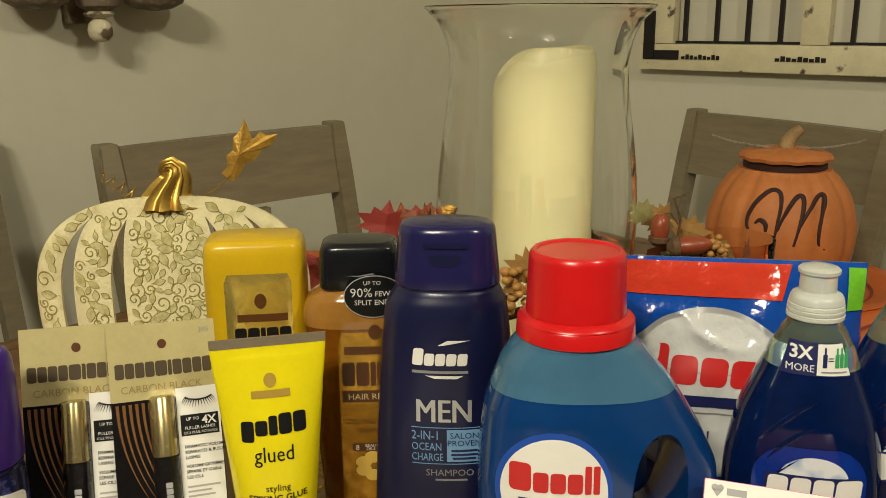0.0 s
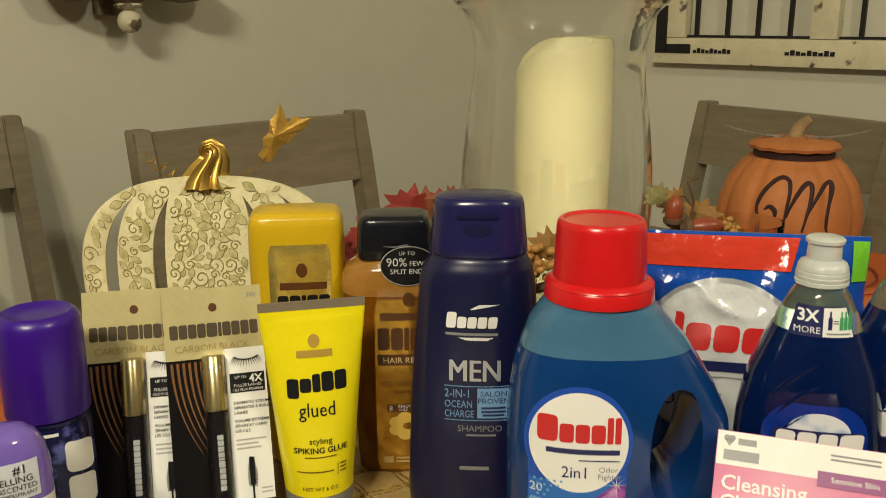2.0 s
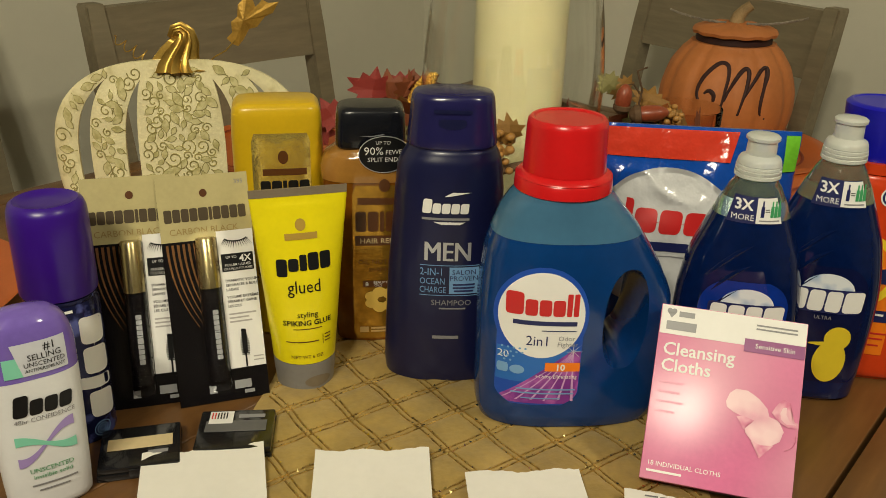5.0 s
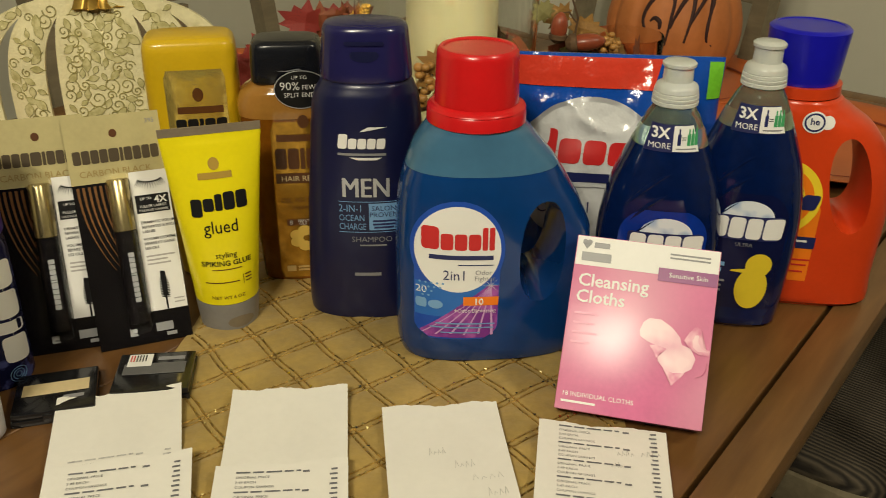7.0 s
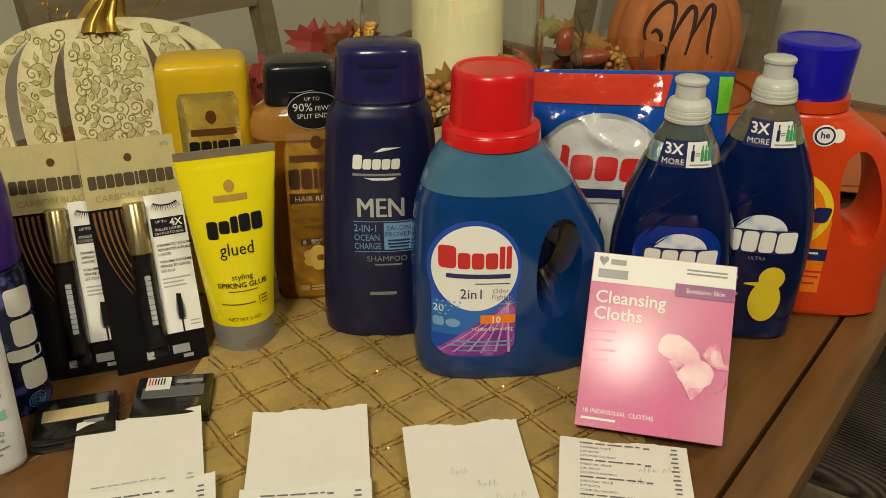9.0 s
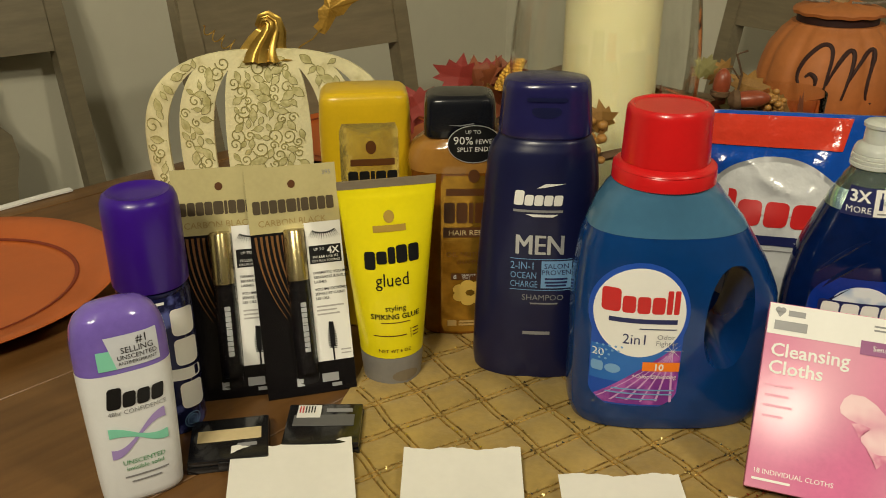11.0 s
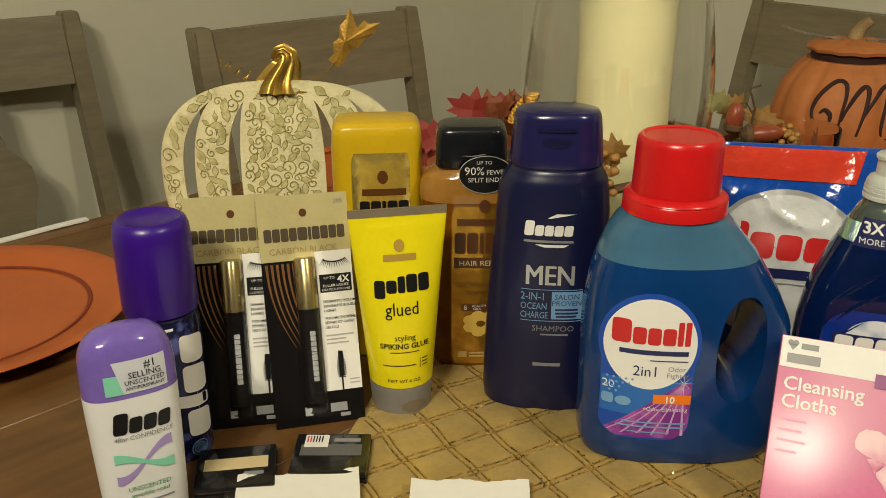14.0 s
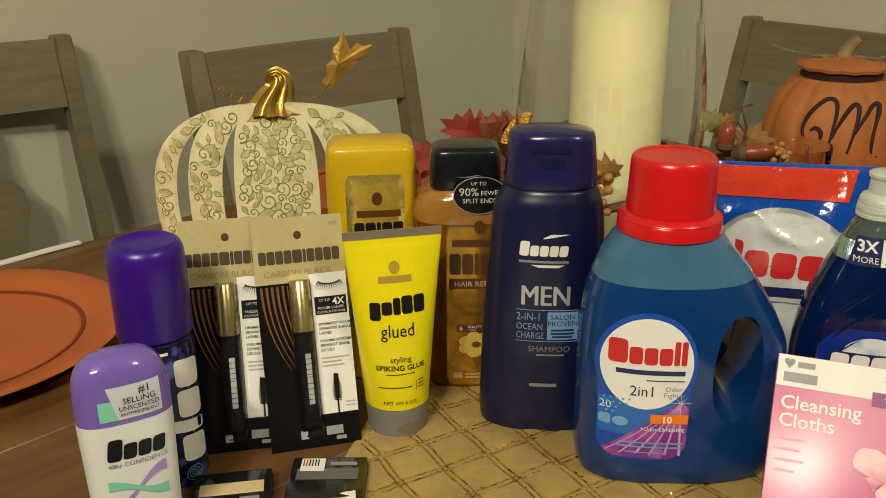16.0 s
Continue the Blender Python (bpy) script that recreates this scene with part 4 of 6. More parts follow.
# ---- detergent pouch ----
def detergent_pouch():
    th = thing("detergent_pouch", pose(0.234, 0.6625, T, 0, 0, -8), "glossy blue and white detergent pouch with a red band", "bag")
    film = mat("blue_pouch_film", (0.006, 0.065, 0.38), 0.14, var=0.12, scale=18, coat=0.8, bump=1.0, bscale=28)
    white = mat("white_pouch_film", (0.62, 0.63, 0.64), 0.16, var=0.06, scale=20, coat=0.7, bump=0.9, bscale=28)
    redf = mat("red_pouch_film", (0.60, 0.045, 0.022), 0.16, var=0.08, coat=0.7, bump=0.9, bscale=28)
    grn = mat("green_pouch_film", (0.16, 0.50, 0.03), 0.25, var=0.2, scale=30, coat=0.4, bump=0.4, bscale=40)
    for film_look in (film, white, redf):
        film_look.node_tree.nodes["Bump"].inputs["Distance"].default_value = 0.0045
    W, H = 0.088, 0.210

    def depth(x, z):
        a = max(0, 1 - (abs(x) / W) ** 2.6)
        b = min(1, (H - z) / 0.10) ** 0.7 if z < H else 0
        return 0.030 * a**0.6 * b + 0.0012 + 0.0012 * math.sin(70 * x + 40 * z) * b + (0.0050 * noise.noise((x * 30, z * 30, 1.3)) + 0.0070 * max(0.0, 1 - 3.0 * abs(noise.noise((x * 16 + z * 9, z * 17 - x * 6, 7.7)))) ** 2 + 0.0012 * noise.noise((x * 90, z * 60, 4.3))) * b

    def front(x, z, out=0.0004):
        return -depth(x, z) - out

    bm = bmesh.new()
    nx, nz = 84, 84
    fgrid = [[bm.verts.new((x, -depth(x, z), z)) for x in np.linspace(-W, W, nx)] for z in np.linspace(0, H, nz)]
    bgrid = [[bm.verts.new((x, depth(x, z), z)) for x in np.linspace(-W, W, nx)] for z in np.linspace(0, H, nz)]
    for g in (fgrid, bgrid):
        for j in range(nz - 1):
            for i in range(nx - 1):
                bm.faces.new((g[j][i], g[j][i + 1], g[j + 1][i + 1], g[j + 1][i]))
    for j in range(nz - 1):
        for i in (0, nx - 1):
            bm.faces.new((fgrid[j][i], fgrid[j + 1][i], bgrid[j + 1][i], bgrid[j][i]))
    for i in range(nx - 1):
        for j in (0, nz - 1):
            bm.faces.new((fgrid[j][i], bgrid[j][i], bgrid[j][i + 1], fgrid[j][i + 1]))
    part("body", bm, film, th)
    part("red_band", patch(front, H - 0.026, H - 0.002, lambda z: -W + 0.001, lambda z: 0.028 + 0.3 * (z - H + 0.03), 16, 60, 0.0012), redf, th, "red band along the seal")
    part("green_corner", patch(front, H - 0.034, H - 0.003, lambda z: W - 0.013, lambda z: W - 0.001, 16, 8, 0.0012), grn, th, "green leafy corner")
    part("label_rim", disc(front, -0.020, 0.114, 0.066, 0.063, 0.0012, 60, 60), SILVER_PRINT, th)
    d = part("label_disc", disc(front, -0.020, 0.113, 0.063, 0.060, 0.0018, 60, 60), white, th, "white disc")
    part("brand_mark", wordmark(front, "Cxxxll", -0.076, 0.034, 0.122, 0.150, 0.0025, 0.1), RED_PRINT, d)
    part("lettering", bars(front, [(-0.066, 0.030, 0.1105, 0.0085)], 0.0024), NAVY_PRINT, d)
    part("small_print", bars(front, [(-0.06, 0.03, 0.1015, 0.001)], 0.0024), GREY_PRINT, d)
    part("lettering", words("Original", front, -0.040, 0.078, 0.0145, 0.0024), NAVY_PRINT, d)
    return th


detergent_pouch()


# ---- cleansing cloth box ----
def cloth_box():
    m = pose(0.1499, 0.4386, T + 0.0176, 0, 0, -18.6) @ pose(0, 0, 0, -38.4, 0, 0)
    th = thing("cleansing_cloth_box", m, "pink and white carton of cleansing cloths leaning back", "box")
    W, H, TH = 0.1015, 0.1265, 0.028
    shell = two_tone("pink_carton", (0.66, 0.165, 0.34), (0.80, 0.42, 0.53), 8, 0.40, 0.66, 0.27, bump=0.01, detail=1)
    p = box(0, W, 0, TH, 0, H, 0.0008, 2)
    part("carton", p, shell, th)
    fr = flat(0.0)
    part("white_panel", rect(fr, 0.0006, W - 0.0006, H - 0.022, H - 0.0006, 0.0003), WHITE, th)
    part("heart_mark", joined(disc(fr, 0.0062, H - 0.0048, 0.0019, 0.0019, 0.0006, 10, 6), disc(fr, 0.0093, H - 0.0048, 0.0019, 0.0019, 0.0006, 10, 6), poly(fr, [(0.0046, H - 0.0058), (0.0078, H - 0.0100), (0.0110, H - 0.0058)], 0.0006)), GREY_PRINT, th)
    part("brand_mark", bars(fr, [(0.013, 0.024, H - 0.0065, 0.004), (0.0048, 0.026, H - 0.0155, 0.0065)]), GREY_PRINT, th)
    part("small_print", bars(fr, [(0.067, 0.095, H - 0.0065, 0.0012), (0.067, 0.095, H - 0.0092, 0.0012)]), GREY_PRINT, th)
    tag = part("claim_band", rect(fr, 0.060, W - 0.0006, H - 0.0265, H - 0.0170, 0.0006), mat("mauve_print", (0.28, 0.07, 0.22), **PR), th)
    part("lettering", words("Sensitive Skin", fr, 0.081, H - 0.0233, 0.0050, 0.0009), WHITE, tag)
    part("lettering", joined(words("Cleansing", fr, 0.0045, H - 0.0370, 0.0130, 0.0006, "LEFT", bold=0.0002), words("Cloths", fr, 0.0045, H - 0.0490, 0.0130, 0.0006, "LEFT", bold=0.0002)), WHITE, th)
    part("small_print", bars(fr, [(0.005, 0.022, H - 0.0570, 0.0015), (0.005, 0.020, H - 0.0640, 0.0015), (0.005, 0.023, H - 0.0710, 0.0015), (0.005, 0.018, H - 0.0780, 0.0015)]), PINK_PRINT, th)
    petal = two_tone("pale_petal_print", (0.74, 0.34, 0.46), (0.84, 0.58, 0.62), 40, 0.38, 0.62, 0.27, bump=0.0, detail=2)
    petal2 = two_tone("rose_petal_print", (0.64, 0.17, 0.31), (0.78, 0.40, 0.50), 90, 0.40, 0.60, 0.27, bump=0.0, detail=2)
    fl = part("flower_print", poly(fr, [(0.052, 0.063), (0.054, 0.069), (0.058, 0.0725), (0.066, 0.0725), (0.074, 0.068), (0.080, 0.062), (0.082, 0.056), (0.078, 0.051), (0.068, 0.053), (0.058, 0.056), (0.053, 0.059)], 0.0004), petal, th, "pale pink orchid picture")
    part("petal", poly(fr, [(0.065, 0.052), (0.071, 0.056), (0.079, 0.0575), (0.088, 0.055), (0.092, 0.048), (0.090, 0.041), (0.083, 0.036), (0.073, 0.037), (0.067, 0.043)], 0.0006), petal, fl)
    part("petal", poly(fr, [(0.060, 0.0535), (0.065, 0.0545), (0.072, 0.0525), (0.0675, 0.0490), (0.0655, 0.0450), (0.0635, 0.0490)], 0.0007), petal2, fl)
    part("petal", poly(fr, [(0.071, 0.0385), (0.078, 0.0365), (0.086, 0.0375), (0.0825, 0.0330), (0.0775, 0.0275), (0.0750, 0.0330)], 0.0007), petal2, fl)
    part("petal", poly(fr, [(0.083, 0.060), (0.086, 0.066), (0.090, 0.0705), (0.0945, 0.0685), (0.0965, 0.062), (0.096, 0.0575), (0.0985, 0.0555), (0.1008, 0.0555), (0.1008, 0.0515), (0.094, 0.0515), (0.088, 0.0545)], 0.0008), petal2, fl)
    part("petal", poly(fr, [(0.0885, 0.0605), (0.0900, 0.0645), (0.0925, 0.0650), (0.0925, 0.0600), (0.0950, 0.0560), (0.0995, 0.0540), (0.0930, 0.0535), (0.0895, 0.0560)], 0.0010), petal, fl)
    part("petal_edge", tube([(0.0925 + 0.0075 * math.sin(t), -0.0010, 0.0440 - 0.0085 * math.cos(t)) for t in np.linspace(0.1, 1.9, 12)], 0.00028, 4), petal2, fl)
    part("lettering", words("18 INDIVIDUAL CLOTHS", fr, 0.0040, 0.0100, 0.0046, 0.0006, "LEFT"), WHITE, th)
    part("small_print", bars(fr, [(0.004, 0.028, 0.0062, 0.0016)]), WHITE, th)
    return th


cloth_box()


# ---- shaving gel can and deodorant ----
def shaving_gel_can():
    th = thing("shaving_gel_can", pose(-0.2650, 0.527, T, 0, 0, 27), "dark blue shaving gel can with a purple cap", "can")
    tin = two_tone("printed_dark_tin", (0.010, 0.012, 0.060), (0.10, 0.12, 0.38), 70, 0.56, 0.66, 0.22, 0.35, bump=0.02, detail=3)
    purple = mat("purple_cap_plastic", (0.036, 0.005, 0.225), 0.32, var=0.06, coat=0.1)
    part("can", lathe([(0.0225, 0), (0.0255, 0.0005), (0.0262, 0.003), (0.0255, 0.006), (0.0262, 0.009), (0.0262, 0.110), (0.0245, 0.1155), (0.0255, 0.117), (0.0255, 0.119), (0.021, 0.122)], 56), tin, th)
    c = part("cap", lathe([(0.0262, 0.1205), (0.0268, 0.1215), (0.0268, 0.175), (0.0262, 0.183), (0.0245, 0.1875), (0.0215, 0.1895), (0.0185, 0.1885), (0.0165, 0.187), (0.008, 0.1865)], 56), purple, th, "purple plastic cap")

    def fr(x, z, out=0.0004):
        return -math.sqrt(max(1e-6, 0.0262**2 - min(abs(x), 0.0258) ** 2)) - out

    part("brand_mark", wordmark(lambda x, z, out: fr(x, z, out), "xlxx", 0.000, 0.084, 0.018, 0.042, 0.0006, 0.25, upright=True), WHITE, th, "slanted white mark running up the can")
    part("small_print", bars(fr, [(-0.019, 0.004, 0.1125, 0.0022)]), WHITE, th)
    part("swirl_print", joined(*[tube([(0.013 + r * math.cos(a), fr(0.013 + r * math.cos(a), 0.010 + r * math.sin(a), 0.0), 0.010 + r * math.sin(a)) for a in np.linspace(0, 6.28, 20)], 0.0003, 4) for r in (0.002, 0.004, 0.006)]), SKY_PRINT, th)
    return th


shaving_gel_can()


def deodorant_stick():
    th = thing("deodorant_stick", pose(-0.2590, 0.446, T, 0, 0, 31) @ Matrix.Diagonal((0.925, 1.0, 0.985, 1)), "white deodorant stick with a clear purple dome cap", "deodorant")
    white = mat("white_satin_plastic", (0.74, 0.75, 0.76), 0.35, var=0.03)
    pur = mat("clear_purple_cap", (0.20, 0.13, 0.52), 0.12, var=0.12, scale=20, coat=0.5, trans=0.12)
    body = Loft([(0, 0, 0.0270, 0.013, 2.8), (0.003, 0, 0.0290, 0.0152, 2.8), (0.02, 0, 0.0300, 0.0162, 2.8), (0.08, 0, 0.0318, 0.0172, 2.8), (0.104, 0, 0.0322, 0.0175, 2.8)], 4, 56)
    part("body", body.bm(), white, th)
    cap = Loft([(0.1042, 0, 0.0322, 0.0176, 2.8), (0.122, 0, 0.0320, 0.0175, 2.8), (0.134, 0, 0.0300, 0.0165, 2.7), (0.141, 0, 0.0262, 0.0145, 2.6), (0.1465, 0, 0.0195, 0.0105, 2.4), (0.149, 0, 0.010, 0.005, 2.2)], 5, 56)
    c = part("cap", cap.bm(), pur, th, "clear purple dome cap")
    fr, cf = body.front, cap.front
    st = part("cap_sticker", patch(cf, 0.108, 0.131, lambda z: -0.006 - 0.25 * (z - 0.108), lambda z: 0.0235, 10, 12, 0.0006), mat("pale_sticker", (0.58, 0.60, 0.66), 0.3, var=0.04), c, "pale claim sticker")
    part("sticker_leaf", patch(cf, 0.108, 0.122, lambda z: -0.018, lambda z: -0.006 - 0.25 * (z - 0.108), 6, 6, 0.0006), MINT_PRINT, c)
    part("lettering", joined(words("#1", cf, 0.013, 0.1240, 0.0078, 0.0010), words("SELLING", cf, 0.009, 0.1185, 0.0060, 0.0010), words("UNSCENTED", cf, 0.0085, 0.1140, 0.0047, 0.0010), words("ANTIPERSPIRANT", cf, 0.0085, 0.1103, 0.0034, 0.0010)), BLACK, st)
    part("brand_mark", wordmark(fr, "cxxx", -0.0175, 0.0215, 0.0785, 0.0945, 0.0006, 0.15), BLACK, th)
    part("lettering", words("48hr CONFIDENCE", fr, 0.003, 0.0735, 0.0048, 0.0006), GREY_PRINT, th)

    def ribbon(a0, flip, col):
        pts_hi, pts_lo = [], []
        for k in range(22):
            a = k / 21
            x = -0.019 + 0.040 * a
            z = 0.055 + flip * 0.012 * math.sin((a - 0.5) * math.pi * 1.1)
            w = 0.0035 * (0.45 + abs(a - 0.5) * 1.3)
            pts_hi.append((x, z + w))
            pts_lo.append((x, z - w))
        bm = bmesh.new()
        hi = [bm.verts.new((x, fr(x, z, a0), z)) for x, z in pts_hi]
        lo = [bm.verts.new((x, fr(x, z, a0), z)) for x, z in pts_lo]
        for k in range(21):
            bm.faces.new((hi[k], hi[k + 1], lo[k + 1], lo[k]))
        part("ribbon_print", bm, col, th)

    ribbon(0.0006, 1, LILAC_PRINT)
    ribbon(0.0008, -0.45, MINT_PRINT)
    part("lettering", joined(words("UNSCENTED", fr, 0.002, 0.0335, 0.0052, 0.0006), words("invisible solid", fr, 0.002, 0.0285, 0.0050, 0.0006)), GREEN_PRINT, th)
    part("small_print", bars(fr, [(-0.013, 0.018, 0.0235, 0.0014), (-0.009, 0.012, 0.019, 0.0014)]), GREY_PRINT, th)
    return th


deodorant_stick()


# ---- mascara cards ----
def mascara_card(m, label):
    th = thing("mascara_card", m, label, "mascara", "mascara cards")
    W, H = 0.072, 0.186
    gold = mat("beige_gold_card", (0.62, 0.54, 0.27), 0.22, 0.25, var=0.08, coat=0.3)
    black = mat("black_gloss_card", (0.006, 0.005, 0.006), 0.25, var=0.15, coat=0.2)
    part("card", box(0, W, 0, 0.0012, 0, H, 0.0003, 1), black, th)
    fr = flat(0.0)
    g = part("gold_panel", rect(fr, 0.0, W, 0.134, H, 0.0003), gold, th, "beige gold header")
    part("hang_hole", disc(fr, W * 0.5, 0.1715, 0.0030, 0.0032, 0.0006, 12, 6), BROWN_PRINT, g)
    part("brand_mark", wordmark(fr, "ccccClcccc", 0.004, W - 0.004, 0.1495, 0.1600, 0.0006, 0), mat("umber_print", (0.075, 0.055, 0.032), **PR), g)
    part("lettering", words("CARBON BLACK", fr, W * 0.47, 0.1395, 0.0072, 0.0006), mat("dull_gold_print", (0.30, 0.21, 0.07), **PR), g)
    part("lettering", words("395", fr, W - 0.0075, 0.1770, 0.0050, 0.0006), GREY_PRINT, g)
    copper = mat("copper_foil", (0.45, 0.22, 0.09), 0.25, 0.7, var=0.1)
    stripes = []
    for k in range(6):
        hi, lo = [], []
        for q in range(12):
            a = q / 11
            z = 0.132 - 0.068 * a
            x = 0.004 + 0.0042 * k + 0.018 * a**2.2
            w = 0.0011 * (1 - 0.85 * a)
            hi.append((x + w, z))
            lo.append((x - w, z))
        bm = bmesh.new()
        A = [bm.verts.new((x, -0.0006, z)) for x, z in hi]
        B = [bm.verts.new((x, -0.0006, z)) for x, z in lo]
        for q in range(11):
            bm.faces.new((A[q], A[q + 1], B[q + 1], B[q]))
        stripes.append(bm)
    part("copper_pattern", joined(*stripes), copper, th)
    leaf = part("leaflet", rect(fr, 0.0425, W - 0.0005, 0.026, 0.1395, 0.0006), WHITE, th, "white information panel")
    lashes = []
    for k in range(15):
        a = -1.25 + 2.5 * k / 14
        x0 = 0.0575 + 0.0095 * math.sin(a * 0.95)
        z0 = 0.1300 + 0.004 * (1 - math.cos(a))
        x1, z1 = x0 + 0.004 * math.sin(a * 1.1), z0 - 0.0055
        lashes.append(poly(fr, [(x0 - 0.0004, z0), (x0 + 0.0004, z0), (x1, z1)], 0.0009))
    part("lash_print", joined(*lashes, *[rect(fr, 0.0575 + 0.0095 * math.sin(-1.2 + 0.2 * k), 0.0575 + 0.0095 * math.sin(-1.2 + 0.2 * (k + 1)), 0.1298 + 0.004 * (1 - math.cos(-1.1 + 0.2 * k)), 0.1309 + 0.004 * (1 - math.cos(-1.1 + 0.2 * k)), 0.0009, 1, 1) for k in range(12)]), BLACK, leaf)
    pl = part("claim_box", rect(fr, 0.0445, 0.0700, 0.1060, 0.1205, 0.0009), BLACK, leaf)
    part("lettering", joined(words("UP TO", fr, 0.0525, 0.1165, 0.0030, 0.0012), words("4X", fr, 0.0635, 0.1135, 0.0078, 0.0012, bold=0.0002), words("FULLER LASHES", fr, 0.0573, 0.1103, 0.0030, 0.0012), words("CILS PLUS FOURNIS", fr, 0.0573, 0.1072, 0.0026, 0.0012)), WHITE, pl)
    lines = (("DRAMATIC VOLUME", 0.0975), ("SEPARATES & BUILDS", 0.0938), ("LASHES", 0.0901), ("VOLUME EXTRÊME", 0.0840), ("SÉPARE ET GAINE", 0.0803), ("LES CILS", 0.0766))
    part("lettering", joined(*[words(s, fr, 0.0460, z, 0.0030, 0.0009, "LEFT", bold=0.00005) for s, z in lines]), BLACK, leaf)
    part("small_print", bars(fr, [(0.046, 0.068, 0.071, 0.0013), (0.046, 0.062, 0.0678, 0.0013), (0.046, 0.064, 0.0646, 0.0013)], 0.0009), FAINT_PRINT, leaf)
    part("small_print", bars(fr, [(0.062, 0.070, 0.034, 0.001), (0.062, 0.070, 0.031, 0.001)], 0.0009), FAINT_PRINT, leaf)
    br = [rect(fr, 0.0553, 0.0567, 0.0262, 0.040, 0.0009, 1, 1), rect(fr, 0.0540, 0.0580, 0.0372, 0.0575, 0.0010, 1, 1)]
    for k in range(16):
        z = 0.036 + 0.0014 * k
        w = 0.0016 + 0.0022 * math.sin(math.pi * min(1, (k + 4) / 18))
        br.append(poly(fr, [(0.056 - w, z + 0.0004), (0.056 + w, z - 0.0002), (0.056 + w, z + 0.0006), (0.056 - w, z + 0.0012)], 0.0009))
    part("brush_print", joined(*br), BLACK, leaf)
    tubeo = part("mascara_tube", lathe([(0.0058, 0.020), (0.0070, 0.0206), (0.0070, 0.0945), (0.0066, 0.0948)], 28), black, th, "black lacquer mascara tube")
    tubeo.location = (0.0335, -0.0065, 0)
    goldm = mat("brushed_gold", (0.50, 0.41, 0.20), 0.26, 0.9, var=0.06)
    cp = part("mascara_cap", lathe([(0.0066, 0.0949), (0.0071, 0.0953), (0.0071, 0.1345), (0.0063, 0.1358), (0.003, 0.136)], 28), goldm, tubeo, "gold cap")

    def tf(x, z, out=0.0004):
        return -math.sqrt(max(1e-7, 0.0070**2 - min(abs(x), 0.0068) ** 2)) - out

    part("brand_mark", wordmark(tf, "ccccClcccc", -0.0012, 0.0388, 0.038, 0.0424, 0.0004, 0.0, upright=True), SILVER_PRINT, tubeo)
    part("brand_mark", bars(fr, [(0.024, 0.030, 0.0115, 0.007), (0.0445, 0.058, 0.0125, 0.007), (0.052, 0.060, 0.006, 0.003)]), SILVER_PRINT, th)
    blister = mat("clear_blister", (0.95, 0.95, 0.95), 0.05, var=0.0, trans=1.0, ior=1.12)
    bl = Loft([(0.012, 0.0335, 0.0075, 0.013, 3), (0.016, 0.0335, 0.0088, 0.0150, 4), (0.136, 0.0335, 0.0088, 0.0150, 4), (0.141, 0.0335, 0.0075, 0.012, 3)], 1, 40)
    b = part("blister", bl.bm(), blister, th, "clear plastic blister")
    b.visible_shadow = False
    return th


mascara_card(pose(-0.1945, 0.5518, T + 0.0004, 0, 0, 17.5) @ pose(0, 0, 0, -19, 0, 0), "blister card with a gold-capped black mascara beside the tube")
mascara_card(pose(-0.2545, 0.5470, T + 0.0004, 0, 0, 14) @ pose(0, 0, 0, -16.5, 0, 0), "blister card with a gold-capped black mascara beside the can")


# ---- eyeshadow compacts ----
def compact(m, pan, label, sticker):
    th = thing("eyeshadow_compact", m, label, "makeup", "eyeshadow compacts")
    black = mat("black_gloss_compact", (0.010, 0.010, 0.011), 0.16, var=0.1, coat=0.5)
    part("base", box(-0.029, 0.029, -0.026, 0.026, 0, 0.0055, 0.0015), black, th)
    lid = part("lid", box(-0.0285, 0.0285, -0.0255, 0.0255, 0.0058, 0.0105, 0.0018), black, th, "glossy black lid")
    part("shadow_pan", box(-0.023, 0.023, -0.004, 0.010, 0.0106, 0.0112, 0.0002, 1), pan, lid)
    part("hinge", box(-0.008, 0.008, 0.0256, 0.0275, 0.002, 0.008, 0.0006), black, th)
    part("clasp", box(-0.007, 0.007, -0.0275, -0.0258, 0.003, 0.009, 0.0006), black, th)
    if sticker:
        st = part("price_sticker", box(-0.021, -0.003, 0.006, 0.022, 0.0113, 0.0115), WHITE, th, "torn white price sticker")
        for k in range(6):
            part("barcode_bar", box(-0.0195 + 0.0022 * k, -0.0185 + 0.0022 * k, 0.012, 0.0205, 0.0116, 0.01165), RED_PRINT if k < 2 else BLACK, st)
        part("brand_mark", box(0.001, 0.021, 0.014, 0.0185, 0.0106, 0.0108), GREY_PRINT, th)
    else:
        part("brand_mark", box(0.006, 0.020, -0.012, -0.008, 0.0106, 0.0108), GREY_PRINT, th)
    return th


compact(pose(-0.2090, 0.4890, T, 0, 0, 12), mat("cream_eyeshadow", (0.62, 0.50, 0.28), 0.6, var=0.08), "black eyeshadow compact showing a cream colour strip", False)
compact(pose(-0.1430, 0.5095, T, 0, 0, 3), mat("slate_eyeshadow", (0.12, 0.12, 0.12), 0.5, var=0.1), "black eyeshadow compact with a white price sticker", True)


